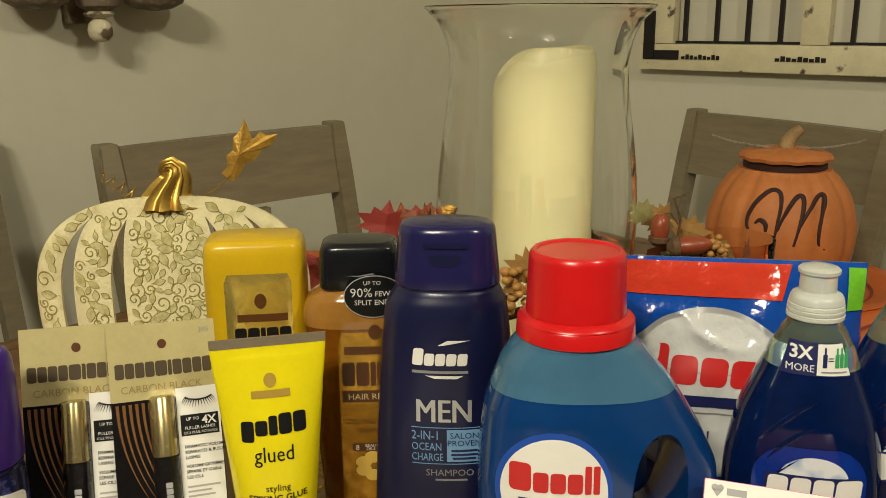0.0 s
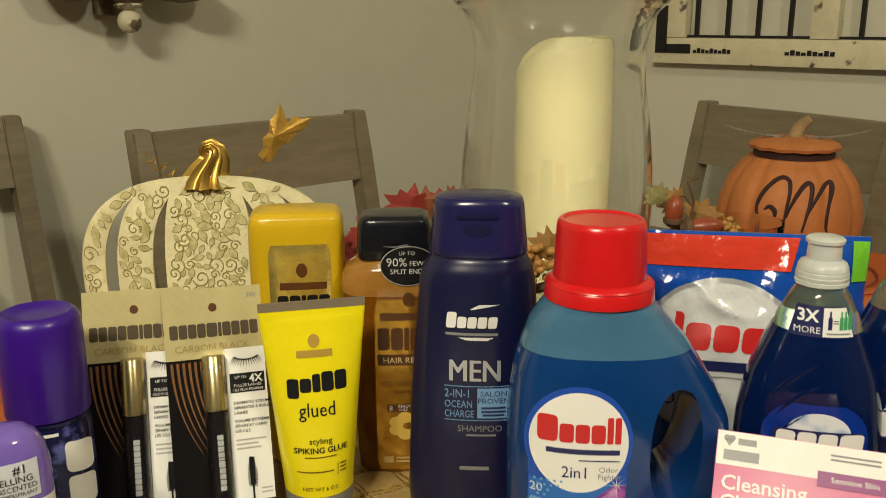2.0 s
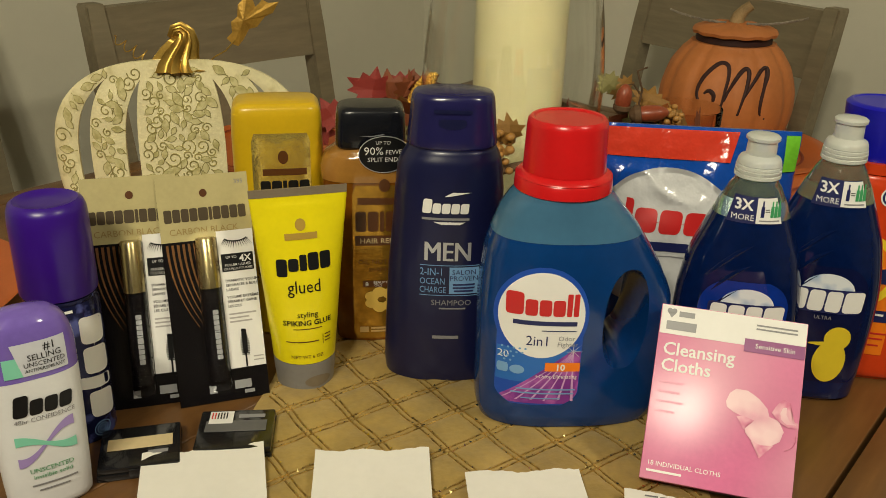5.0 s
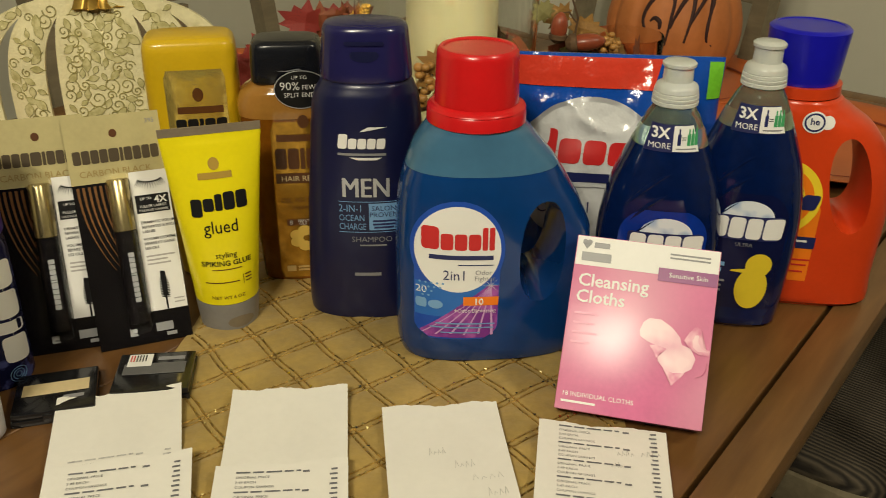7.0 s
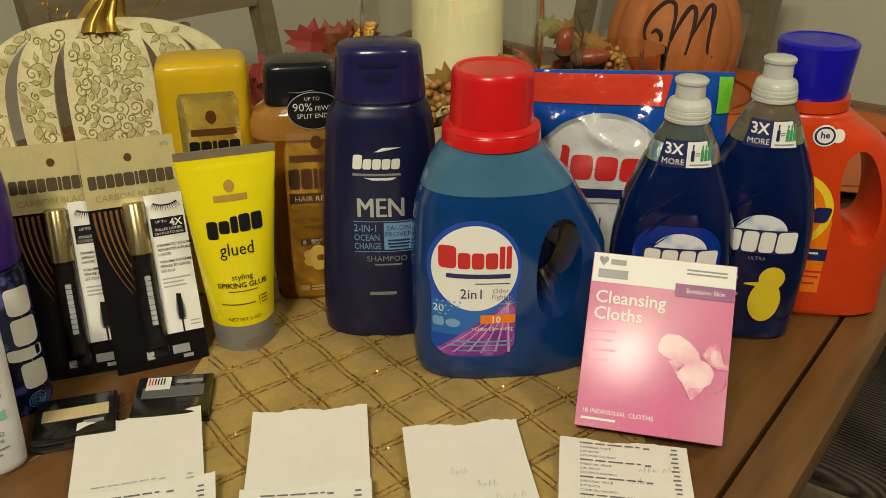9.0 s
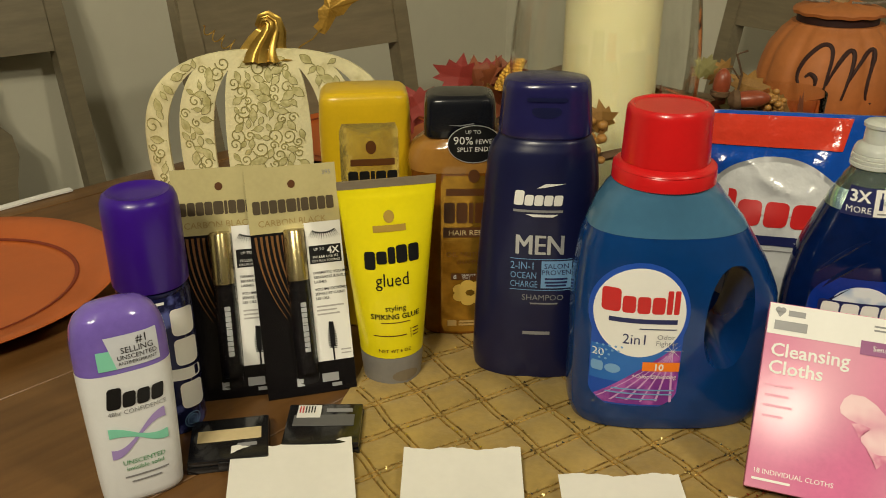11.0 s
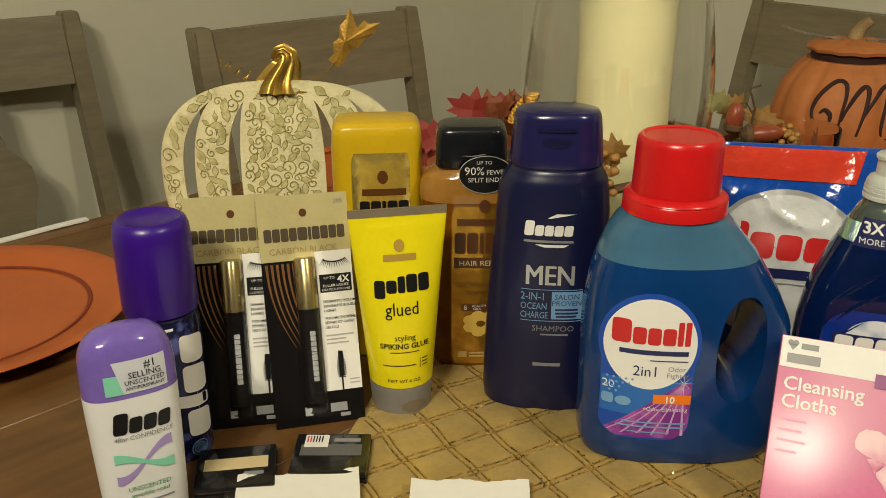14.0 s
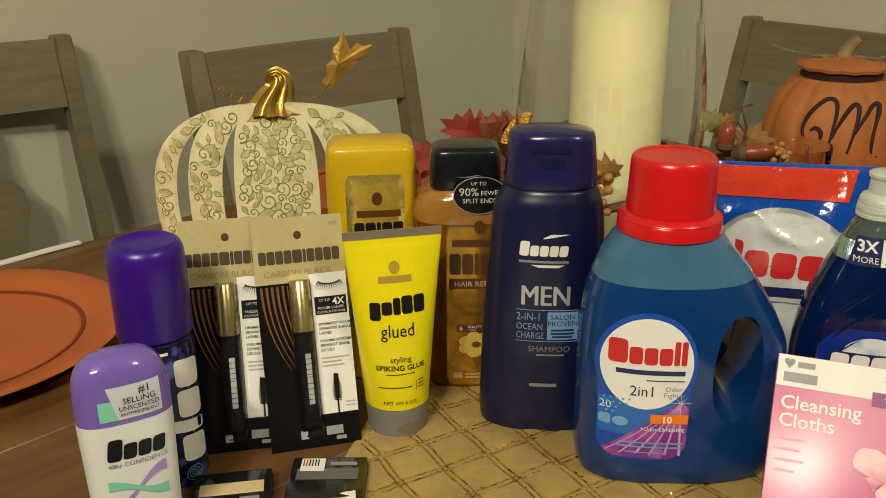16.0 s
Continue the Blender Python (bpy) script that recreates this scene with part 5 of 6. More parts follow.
# ---- table runner ----
def table_runner():
    th = thing("table_runner", pose(0.0525, 0.652, T, 0, 0, -6), "gold table runner with a stitched metallic diamond grid", "table runner")
    cloth = mat("gold_taffeta", (0.37, 0.25, 0.07), 0.36, var=0.2, scale=22, bump=0.25, bscale=160, sheen=0.3, spec=0.4)
    thread = mat("metallic_gold_thread", (0.44, 0.28, 0.075), 0.3, 0.7, var=0.7, scale=180, bump=0.8, bscale=700)
    spark = mat("gold_glint", (1.0, 0.80, 0.36), 0.22, 1.0, var=0.1)
    W, L, P = 0.172, 0.60, 0.0385
    ca, sa = math.cos(radians(39)), math.sin(radians(39))

    def height(x, y):
        p, q = (x * ca + y * sa) / P, (-x * sa + y * ca) / P
        d = min(abs(p - round(p)), abs(q - round(q)))
        edge = min(1, (W - abs(x)) / 0.012)
        return 0.0011 + (0.0021 * min(1, d * 5) ** 0.8 + 0.0010 * noise.noise((x * 25, y * 25, 0)) + 0.0008 * noise.noise((x * 70, y * 70, 5))) * max(edge, 0.1)

    bm = bmesh.new()
    nx, ny = 84, 240
    g = []
    for j in range(ny + 1):
        y = -L + 2 * L * j / ny
        row = []
        for i in range(nx + 1):
            x = (-W + 2 * W * i / nx) + (0.003 * math.sin(y * 23 + 1.0) + 0.002 * math.sin(y * 61)) * (1 if i == 0 else 0)
            row.append(bm.verts.new((x, y, height(x, y))))
        g.append(row)
    for j in range(ny):
        for i in range(nx):
            bm.faces.new((g[j][i], g[j][i + 1], g[j + 1][i + 1], g[j + 1][i]))
    edge = [e for e in bm.edges if e.is_boundary]
    got = bmesh.ops.extrude_edge_only(bm, edges=edge)
    for v in got["geom"]:
        if isinstance(v, bmesh.types.BMVert):
            v.co.z = 0.0001
    part("cloth", bm, cloth, th, angle=80)
    rnd = random.Random(8)
    glints = []
    for axis in (0, 1):
        for k in range(-20, 21):
            for off in (-0.0024, 0.0024):
                c = k * P + off
                ends = []
                for s in np.arange(-0.75, 0.75, 0.006):
                    x, y = (c * ca - s * sa, c * sa + s * ca) if axis == 0 else (s * ca - c * sa, s * sa + c * ca)
                    wob = 0.0006 * math.sin(s * 90 + k)
                    x, y = x + wob, y + wob
                    if abs(x) < W - 0.004 and -0.40 < y < 0.35:
                        ends.append((x, y, height(x, y) + 0.0002))
                        if rnd.random() < 0.85 and y < 0.12:
                            glints.append((x + rnd.uniform(-0.001, 0.001), y, height(x, y) + 0.0008))
                if len(ends) > 3:
                    part("stitched_thread", tube(ends, 0.00075, 5), thread, th)
    gb = bmesh.new()
    for x, y, z in glints:
        r = rnd.uniform(0.0006, 0.0016)
        a = rnd.uniform(0, 3)
        vs = [gb.verts.new((x + r * math.cos(a + q * 2.1), y + r * math.sin(a + q * 2.1), z + r * rnd.uniform(-0.7, 0.7))) for q in range(3)]
        gb.faces.new(vs)
    tagged(part("glitter", gb, spark, th, smooth=False), kind="stuff")
    return th


table_runner()


# ---- till receipts ----
PAPER = mat("receipt_paper", (0.78, 0.76, 0.70), 0.6, var=0.03, scale=20, bump=0.08, bscale=80)
INK = mat("thermal_ink", (0.16, 0.16, 0.17), 0.6, var=0.3, scale=300)
FAINT_INK = mat("faint_thermal_ink", (0.48, 0.47, 0.45), 0.6, var=0.2, scale=300)


def receipt(x, y, rz, width, length, lift, curl, label, seed, printed=(), pencil=()):
    """A paper strip lying on the table; x, y is the middle of its far torn edge."""
    th = thing("receipt", pose(x, y, T + lift, 0, 0, rz) @ pose(0, 0, 0, -90, 0, 0), label, "receipt", "till receipts")
    rnd = random.Random(seed)

    def front(px, pz, out=0.0004):
        s = -pz
        h = curl * math.exp(-s / 0.035) + 0.0012 * math.sin(s * 28 + seed) + 0.0012
        return -(h + 0.0015 * (2 * px / width) ** 2 * math.exp(-s / 0.06)) - out

    tear = [rnd.uniform(-0.0008, 0.0008) + 0.0012 * math.sin(k * 0.5 + seed) for k in range(25)]
    bm = bmesh.new()
    tops, unders = [], []
    for j in range(31):
        row, row2 = [], []
        for i in range(25):
            px = -width / 2 + width * i / 24
            pz = -length * j / 30 + (tear[i] if j == 0 else 0)
            row.append(bm.verts.new((px, front(px, min(pz, 0), 0), pz)))
            row2.append(bm.verts.new((px, front(px, min(pz, 0), -0.0003), pz)))
        tops.append(row)
        unders.append(row2)
    for g in (tops, unders):
        for j in range(30):
            for i in range(24):
                bm.faces.new((g[j][i], g[j][i + 1], g[j + 1][i + 1], g[j + 1][i]))
    part("paper", bm, PAPER, th)
    if printed:
        z0, n, strong = printed
        rows, faint, texts = [], [], []
        for k in range(n):
            z = z0 - 0.0042 * k
            kind = k % 4
            a = -width * 0.34
            if kind == 0:
                q = a
                for w in (0.009, 0.007, 0.010, 0.006, 0.003):
                    rows.append((q, q + w, z, 0.0014))
                    q += w + 0.0016
                rows.append((width * 0.16, width * 0.21, z - 0.001, 0.0017))
            else:
                text = ("", "ORIGINAL PRICE", "2.49 EACH", "COUPON SAVINGS")[kind]
                texts.append(words(text, front, a, z - 0.001, 0.0029, 0.0005, "LEFT"))
            w = 0.004 + 0.001 * (k % 2)
            rows.append((width * 0.42 - w, width * 0.42, z - 0.0008, 0.0016))
        part("print", bars(front, rows, 0.0005), INK if strong else FAINT_INK, th)
        part("lettering", joined(*texts), INK if strong else FAINT_INK, th)
    if pencil:
        strokes = []
        for px, pz, w, h in pencil:
            for k in range(4):
                q = px + w * k / 4
                strokes.append(tube([(q, front(q, pz, 0.0003), pz), (q + w * 0.06, front(q, pz + h, 0.0003), pz + h * (0.5 + 0.5 * ((k * 7 + seed) % 3) / 2)), (q + w * 0.15, front(q, pz, 0.0003), pz + h * 0.2)], 0.00016, 4))
        part("pencil_note", joined(*strokes), FAINT_INK, th)
    return th


receipt(-0.1620, 0.4850, 10, 0.0865, 0.24, 0.0036, 0.004, "blank-topped white till receipt beside the compacts", 1, (-0.068, 6, False))
receipt(-0.1430, 0.4080, 8, 0.0915, 0.20, 0.0066, 0.003, "printed white till receipt overlapping another", 2, (-0.009, 20, True))
receipt(-0.0380, 0.4800, 1, 0.0835, 0.24, 0.0052, 0.005, "blank-topped white till receipt on the gold runner", 3)
receipt(-0.0370, 0.3990, 1, 0.0855, 0.20, 0.0080, 0.003, "printed white till receipt lying on a blank one", 4, (-0.008, 20, True))
receipt(0.0700, 0.4570, 2, 0.0830, 0.22, 0.0052, 0.004, "white till receipt with faint pencil notes", 5, (), ((-0.012, -0.052, 0.012, 0.007), (0.004, -0.066, 0.014, 0.007), (0.014, -0.079, 0.022, 0.006), (0.022, -0.094, 0.014, 0.007)))
receipt(0.1820, 0.4250, -12.5, 0.0875, 0.22, 0.0050, 0.004, "densely printed white till receipt by the pink box", 6, (-0.004, 22, True), ((0.010, -0.028, 0.012, 0.006), (0.026, -0.027, 0.014, 0.007), (0.006, -0.040, 0.008, 0.006)))

# ---- orange charger plates ----
CHARGER = mat("burnt_orange_lacquer", (0.46, 0.105, 0.020), 0.4, var=0.07, scale=10, coat=0.15, bump=0.02)
CHARGER_LINE = mat("dark_red_rim_line", (0.20, 0.025, 0.008), 0.45, var=0.1)


def charger(x, y, label):
    th = thing("charger_plate", pose(x, y, T), label, "plate", "charger plates")
    part("plate", lathe([(0.095, 0), (0.118, 0.001), (0.150, 0.0125), (0.165, 0.0165), (0.1675, 0.0185), (0.165, 0.0195), (0.150, 0.0165), (0.124, 0.0085), (0.118, 0.0060), (0.112, 0.0050), (0.060, 0.0048), (0.01, 0.0048)], 96), CHARGER, th)
    part("rim_line", lathe([(0.1215, 0.0080), (0.1250, 0.0096), (0.1240, 0.0100), (0.1205, 0.0086)], 96, False), CHARGER_LINE, th, "dark red ring")
    return th


charger(-0.555, 0.724, "round burnt orange charger plate with a dark ring")
charger(0.608, 0.983, "round burnt orange charger plate near the table's edge")
charger(0.494, 1.275, "round burnt orange charger plate under the terracotta pumpkin")
charger(-0.198, 1.262, "round burnt orange charger plate behind the cream pumpkin")


# ---- cream metal pumpkin ----
def cream_pumpkin():
    th = thing("metal_pumpkin", pose(-0.256, 0.892, T, 0, 0, 8) @ Matrix.Diagonal((1.0, 1.0, 1.035, 1)), "cream embossed metal pumpkin with a gold stem", "pumpkin")
    cream = two_tone("distressed_cream_enamel", (0.84, 0.77, 0.47), (0.62, 0.55, 0.27), 55, 0.56, 0.74, 0.45, bump=0.35)
    vine = mat("olive_shadow_vine", (0.35, 0.31, 0.11), 0.45, 0.15, var=0.25, scale=60)
    gold = mat("antique_gold", (0.46, 0.29, 0.06), 0.34, 0.85, var=0.2, scale=40)
    rust = mat("rusty_gold_leaf", (0.50, 0.29, 0.05), 0.45, 0.5, var=0.3, scale=30, bump=0.4)
    HW, HH, E = 0.1345, 0.1045, 2.5

    def w(h):
        return HW * max(0.0, 1 - abs(h) ** E) ** (1 / E)

    def bulge(x):
        return -0.022 * (1 - (x / HW) ** 2)

    def gap(h):
        return max(0.0, 1 - (abs(h + 0.03) / 0.84) ** 4)

    cuts = [(-1, -0.812, 0, 1), (-0.715, -0.437, 1, 1), (-0.338, 0.338, 1, 1), (0.437, 0.715, 1, 1), (0.812, 1, 1, 0)]
    mids = [-1.0, -0.765, -0.388, 0.388, 0.765, 1.0]
    bm = bmesh.new()
    NH, NS = 40, 8
    HS = [math.sin(math.pi / 2 * v) for v in np.linspace(-1, 1, NH + 1)]
    for k, (a, b, la, lb) in enumerate(cuts):
        rows = []
        for h in HS:
            s0 = mids[k] + (a - mids[k]) * gap(h)
            s1 = mids[k + 1] + (b - mids[k + 1]) * gap(h)
            rows.append([(s0 + (s1 - s0) * i / NS, h) for i in range(NS + 1)])
        ids = {}
        for side in (0, 1):
            for j, row in enumerate(rows):
                for i, (s, h) in enumerate(row):
                    x, z = s * max(w(h), 0.012), HH + HH * h * 0.998 + 0.001
                    puff = -0.004 * (1 - (2 * i / NS - 1) ** 2) * gap(h)
                    ids[side, j, i] = bm.verts.new((x, bulge(x) + puff + (0.006 if side else 0), z))
        for j in range(NH):
            for i in range(NS):
                for side in (0, 1):
                    bm.faces.new([ids[side, jj, ii] for jj, ii in ((j, i), (j, i + 1), (j + 1, i + 1), (j + 1, i))])
            for i in (0, NS):
                bm.faces.new((ids[0, j, i], ids[0, j + 1, i], ids[1, j + 1, i], ids[1, j, i]))
    bmesh.ops.remove_doubles(bm, verts=bm.verts, dist=0.0002)
    part("body", bm, cream, th, angle=50)

    def fr(x, z, out=0.0):
        h = max(-0.999, min(0.999, (z - HH) / HH))
        s = x / max(w(h), 0.012)
        for k, (a, b, *_) in enumerate(cuts):
            s0, s1 = mids[k] + (a - mids[k]) * gap(h), mids[k + 1] + (b - mids[k + 1]) * gap(h)
            if s0 <= s <= s1:
                return bulge(x) - 0.004 * (1 - (2 * (s - s0) / (s1 - s0) - 1) ** 2) * gap(h) - 0.0001 - out
        return bulge(x) - out

    rnd = random.Random(12)
    got, raised, taken = [], [], []

    def inside(x, z):
        h = (z - HH) / HH
        if abs(h) > 0.96:
            return False
        s = x / max(w(h), 0.01)
        return any(a + 0.012 < s < b - 0.012 for a, b, *_ in [(mids[k] + (c[0] - mids[k]) * gap(h), mids[k + 1] + (c[1] - mids[k + 1]) * gap(h)) for k, c in enumerate(cuts)])

    tries = 0
    while len(taken) < 520 and tries < 30000:
        tries += 1
        x, z = rnd.uniform(-HW, HW), rnd.uniform(0.02, 2 * HH - 0.01)
        if not inside(x, z) or any((x - q) ** 2 + (z - r) ** 2 < 0.0082**2 for q, r in taken):
            continue
        taken.append((x, z))
        a0, r = rnd.uniform(0, 6.28), rnd.uniform(0.0045, 0.0095)
        if len(taken) % 3:
            # a leaf outline with its middle vein
            L, pts = r * 1.7, []
            for side in (1, -1):
                for q in range(7):
                    f = q / 6 if side > 0 else 1 - q / 6
                    wob = (0.27 * math.sin(math.pi * f) + 0.09 * math.sin(f * 19)) * L * side
                    pts.append((x + (f - 0.5) * L * math.cos(a0) - wob * math.sin(a0), z + (f - 0.5) * L * math.sin(a0) + wob * math.cos(a0)))
            pts.append(pts[0])
            if all(inside(*p) for p in pts):
                got.append(tube([(u, fr(u, v), v) for u, v in pts], 0.00070, 5))
                raised.append(poly(lambda u, v, o=0.0: fr(u, v, 0.0008), pts[:-1][:7] + pts[:-1][8:-1]))
                vein = [(x + (f - 0.5) * L * math.cos(a0), z + (f - 0.5) * L * math.sin(a0)) for f in (0, 0.5, 1.25)]
                got.append(tube([(u, fr(u, v), v) for u, v in vein], 0.00055, 4))
        else:
            pts = []
            for q in range(18):
                a = a0 + q * 0.5
                rr = r * (1 - q / 20)
                pts.append((x + rr * math.cos(a), z + rr * math.sin(a)))
            if all(inside(*p) for p in pts):
                got.append(tube([(u, fr(u, v), v) for u, v in pts], 0.00072, 5))
    # olive colour puts the shadow round the embossed leaves into the outlines
    tagged(part("vine_relief", joined(*got), vine, th, "olive gold leaf and tendril relief with its shadow in the colour"), kind="stuff")
    # darker tone on the cream leaves paints the relief's shade patches
    tagged(part("leaf_relief", joined(*raised), two_tone("shaded_cream_leaf", (0.66, 0.60, 0.31), (0.48, 0.43, 0.18), 160, 0.42, 0.62, 0.45, bump=0.3), th, "raised cream leaves with olive shade in the colour"), kind="stuff")
    # ridged, curled stem
    bm = bmesh.new()
    loops = []
    spine = [(0.002, 0.1945), (0.002, 0.2005), (0.0045, 0.2085), (0.0085, 0.2165), (0.0120, 0.2240), (0.0120, 0.2310), (0.0075, 0.2350), (0.0015, 0.2335), (-0.0010, 0.2285), (0.0020, 0.2250), (0.0058, 0.2265)]
    rad = [0.0290, 0.0245, 0.0190, 0.0150, 0.0120, 0.0085, 0.0062, 0.0052, 0.0046, 0.0040, 0.0032]
    for k, ((x, z), r) in enumerate(zip(spine, rad)):
        p0, p1 = spine[max(0, k - 1)], spine[min(len(spine) - 1, k + 1)]
        d = Vector((p1[0] - p0[0], 0, p1[1] - p0[1])).normalized()
        side = Vector((d.z, 0, -d.x))
        loop = []
        for q in range(36):
            a = 2 * math.pi * q / 36
            rr = r * (1 + 0.17 * math.cos(11 * a))
            loop.append(Vector((x, -0.009, z + 0.0035)) + side * rr * math.cos(a) + Vector((0, 1, 0)) * rr * 0.75 * math.sin(a))
        loops.append(loop)
    part("stem", rings(bm, loops), gold, th, "ridged gold metal stem with a curled tip", angle=60)
    coil = [(-0.060 + 0.046 * f + (0.002 + 0.005 * f) * math.cos(f * 32), -0.012 + 0.006 * math.sin(f * 32), 0.2305 - 0.030 * f + (0.002 + 0.005 * f) * math.sin(f * 32 + 1)) for f in np.linspace(0, 1, 110)]
    part("tendril", tube(coil, 0.0007, 5), gold, th, "coiled gold wire tendril")
    wire = [(0.026, -0.012, 0.198), (0.040, -0.010, 0.210), (0.052, -0.008, 0.216), (0.062, -0.006, 0.226)]
    part("leaf_wire", tube(wire, 0.0008, 5), gold, th)
    out = [(0, 0), (0.10, -0.02), (0.18, 0.12), (0.26, 0.34), (0.40, 0.40), (0.52, 0.62), (0.66, 0.72), (0.74, 0.94), (0.55, 0.88), (0.42, 0.92), (0.32, 0.76), (0.26, 0.86), (0.12, 1.10), (0.06, 0.86), (-0.02, 0.74), (0.0, 0.52), (-0.10, 0.40), (-0.05, 0.20), (-0.14, 0.08)]
    bm = bmesh.new()
    S, a = 0.054, radians(-12)
    for side in (0, 1):
        vs = []
        for x, z in out:
            px, pz = (x * math.cos(a) - z * math.sin(a)) * S, (x * math.sin(a) + z * math.cos(a)) * S
            vs.append(bm.verts.new((0.060 + px, -0.006 + 0.010 * abs(x) + (0.0012 if side else 0), 0.222 + pz)))
        cen = bm.verts.new((0.060 + 0.012, -0.010 + (0.0012 if side else 0), 0.222 + 0.024))
        for k in range(len(vs)):
            bm.faces.new((vs[k], vs[(k + 1) % len(vs)], cen))
    part("leaf", bm, rust, th, "rusty gold metal maple leaf", smooth=False)
    return th


cream_pumpkin()

# ---- hurricane vase and candle ----
VX, VY = 0.108, 0.893
GLASS = mat("clear_glass", (0.97, 0.98, 0.96), 0.02, var=0.0, trans=1.0, ior=1.45)
GLASS.node_tree.nodes["Principled BSDF"].inputs["Roughness"].default_value = 0.015


def hurricane_vase():
    th = thing("hurricane_vase", pose(0.112, 0.955, T) @ Matrix.Diagonal((1.075, 1.075, 1.02, 1)), "clear glass hurricane vase holding a pillar candle", "vase")
    outer = [(0.062, 0), (0.066, 0.002), (0.066, 0.006), (0.058, 0.014), (0.064, 0.022), (0.080, 0.05), (0.092, 0.10), (0.0975, 0.16), (0.0970, 0.20), (0.0925, 0.25), (0.0865, 0.295), (0.0840, 0.325), (0.0865, 0.350), (0.0945, 0.370), (0.1055, 0.3825), (0.1075, 0.3845)]
    rows = smoothed([(z, r) for r, z in outer], 3)
    prof = [(r, z) for z, r in rows]
    inner = [(max(r - 0.0028, 0.002), max(z, 0.024)) for r, z in prof[::-1] if z > 0.022]
    bowl = [(r, z) for r, z in prof if z > 0.0145]
    foot = [(0.002, 0.0)] + [(r, z) for r, z in prof if z < 0.0140] + [(0.057, 0.0141), (0.002, 0.0141)]
    v = part("glass", lathe([(0.002, 0.0146)] + bowl + [(0.1070, 0.3858), (0.1052, 0.3852)] + inner + [(0.002, 0.024)], 72), GLASS, th)
    v.visible_shadow = False
    f = part("foot", lathe(foot, 72), GLASS, th)
    f.visible_shadow = False
    return th


def pillar_candle():
    th = thing("pillar_candle", pose(0.1185, 0.955, T + 0.025) @ Matrix.Diagonal((1.075, 1.075, 1.02, 1)), "tall ivory pillar candle with a sloping top", "candle")
    wax = mat("ivory_wax", (0.45, 0.41, 0.235), 0.45, var=0.05, scale=15, bump=0.05, bscale=50)
    wax.node_tree.nodes["Principled BSDF"].inputs["Subsurface Weight"].default_value = 0.1
    wax.node_tree.nodes["Principled BSDF"].inputs["Subsurface Radius"].default_value = (0.02, 0.012, 0.005)
    R, H = 0.0488, 0.300
    bm = lathe([(R - 0.002, 0), (R, 0.002), (R, 0.10), (R, 0.20), (R, 0.26), (R, 0.285), (R - 0.0015, 0.2955), (R - 0.0045, 0.2985), (R - 0.009, 0.2945), (0.03, 0.286), (0.012, 0.283)], 64)
    for v in bm.verts:
        if v.co.z > 0.25:
            f = (v.co.z - 0.25) / 0.05
            s = v.co.x / R
            v.co.z += f * (0.023 - 0.035 * max(0.0, (-s - 0.05) / 0.95) ** 2 + 0.0015 * math.sin(3 * math.atan2(v.co.y, v.co.x)))
    part("wax", bm, wax, th)
    part("wick", tube([(0, 0, 0.280), (0.001, 0, 0.290), (0.003, 0, 0.296)], 0.0012, 6), BLACK, th)
    return th


def glass_tumbler():
    th = thing("glass_tumbler", pose(0.344, 1.03, T + 0.0005) @ Matrix.Diagonal((1.05, 1.05, 0.98, 1)), "clear round glass tumbler standing beside the garland", "glass")
    side = [(0.036, 0.0), (0.038, 0.002), (0.043, 0.05), (0.046, 0.138), (0.0455, 0.1392), (0.0445, 0.138), (0.0415, 0.05), (0.036, 0.008), (0.002, 0.007)]
    g = part("glass", lathe(side, 56), mat("thin_clear_glass", (0.97, 0.97, 0.95), 0.02, var=0.0, trans=1.0, ior=1.12), th)
    g.visible_shadow = False
    return th


hurricane_vase()
pillar_candle()
glass_tumbler()


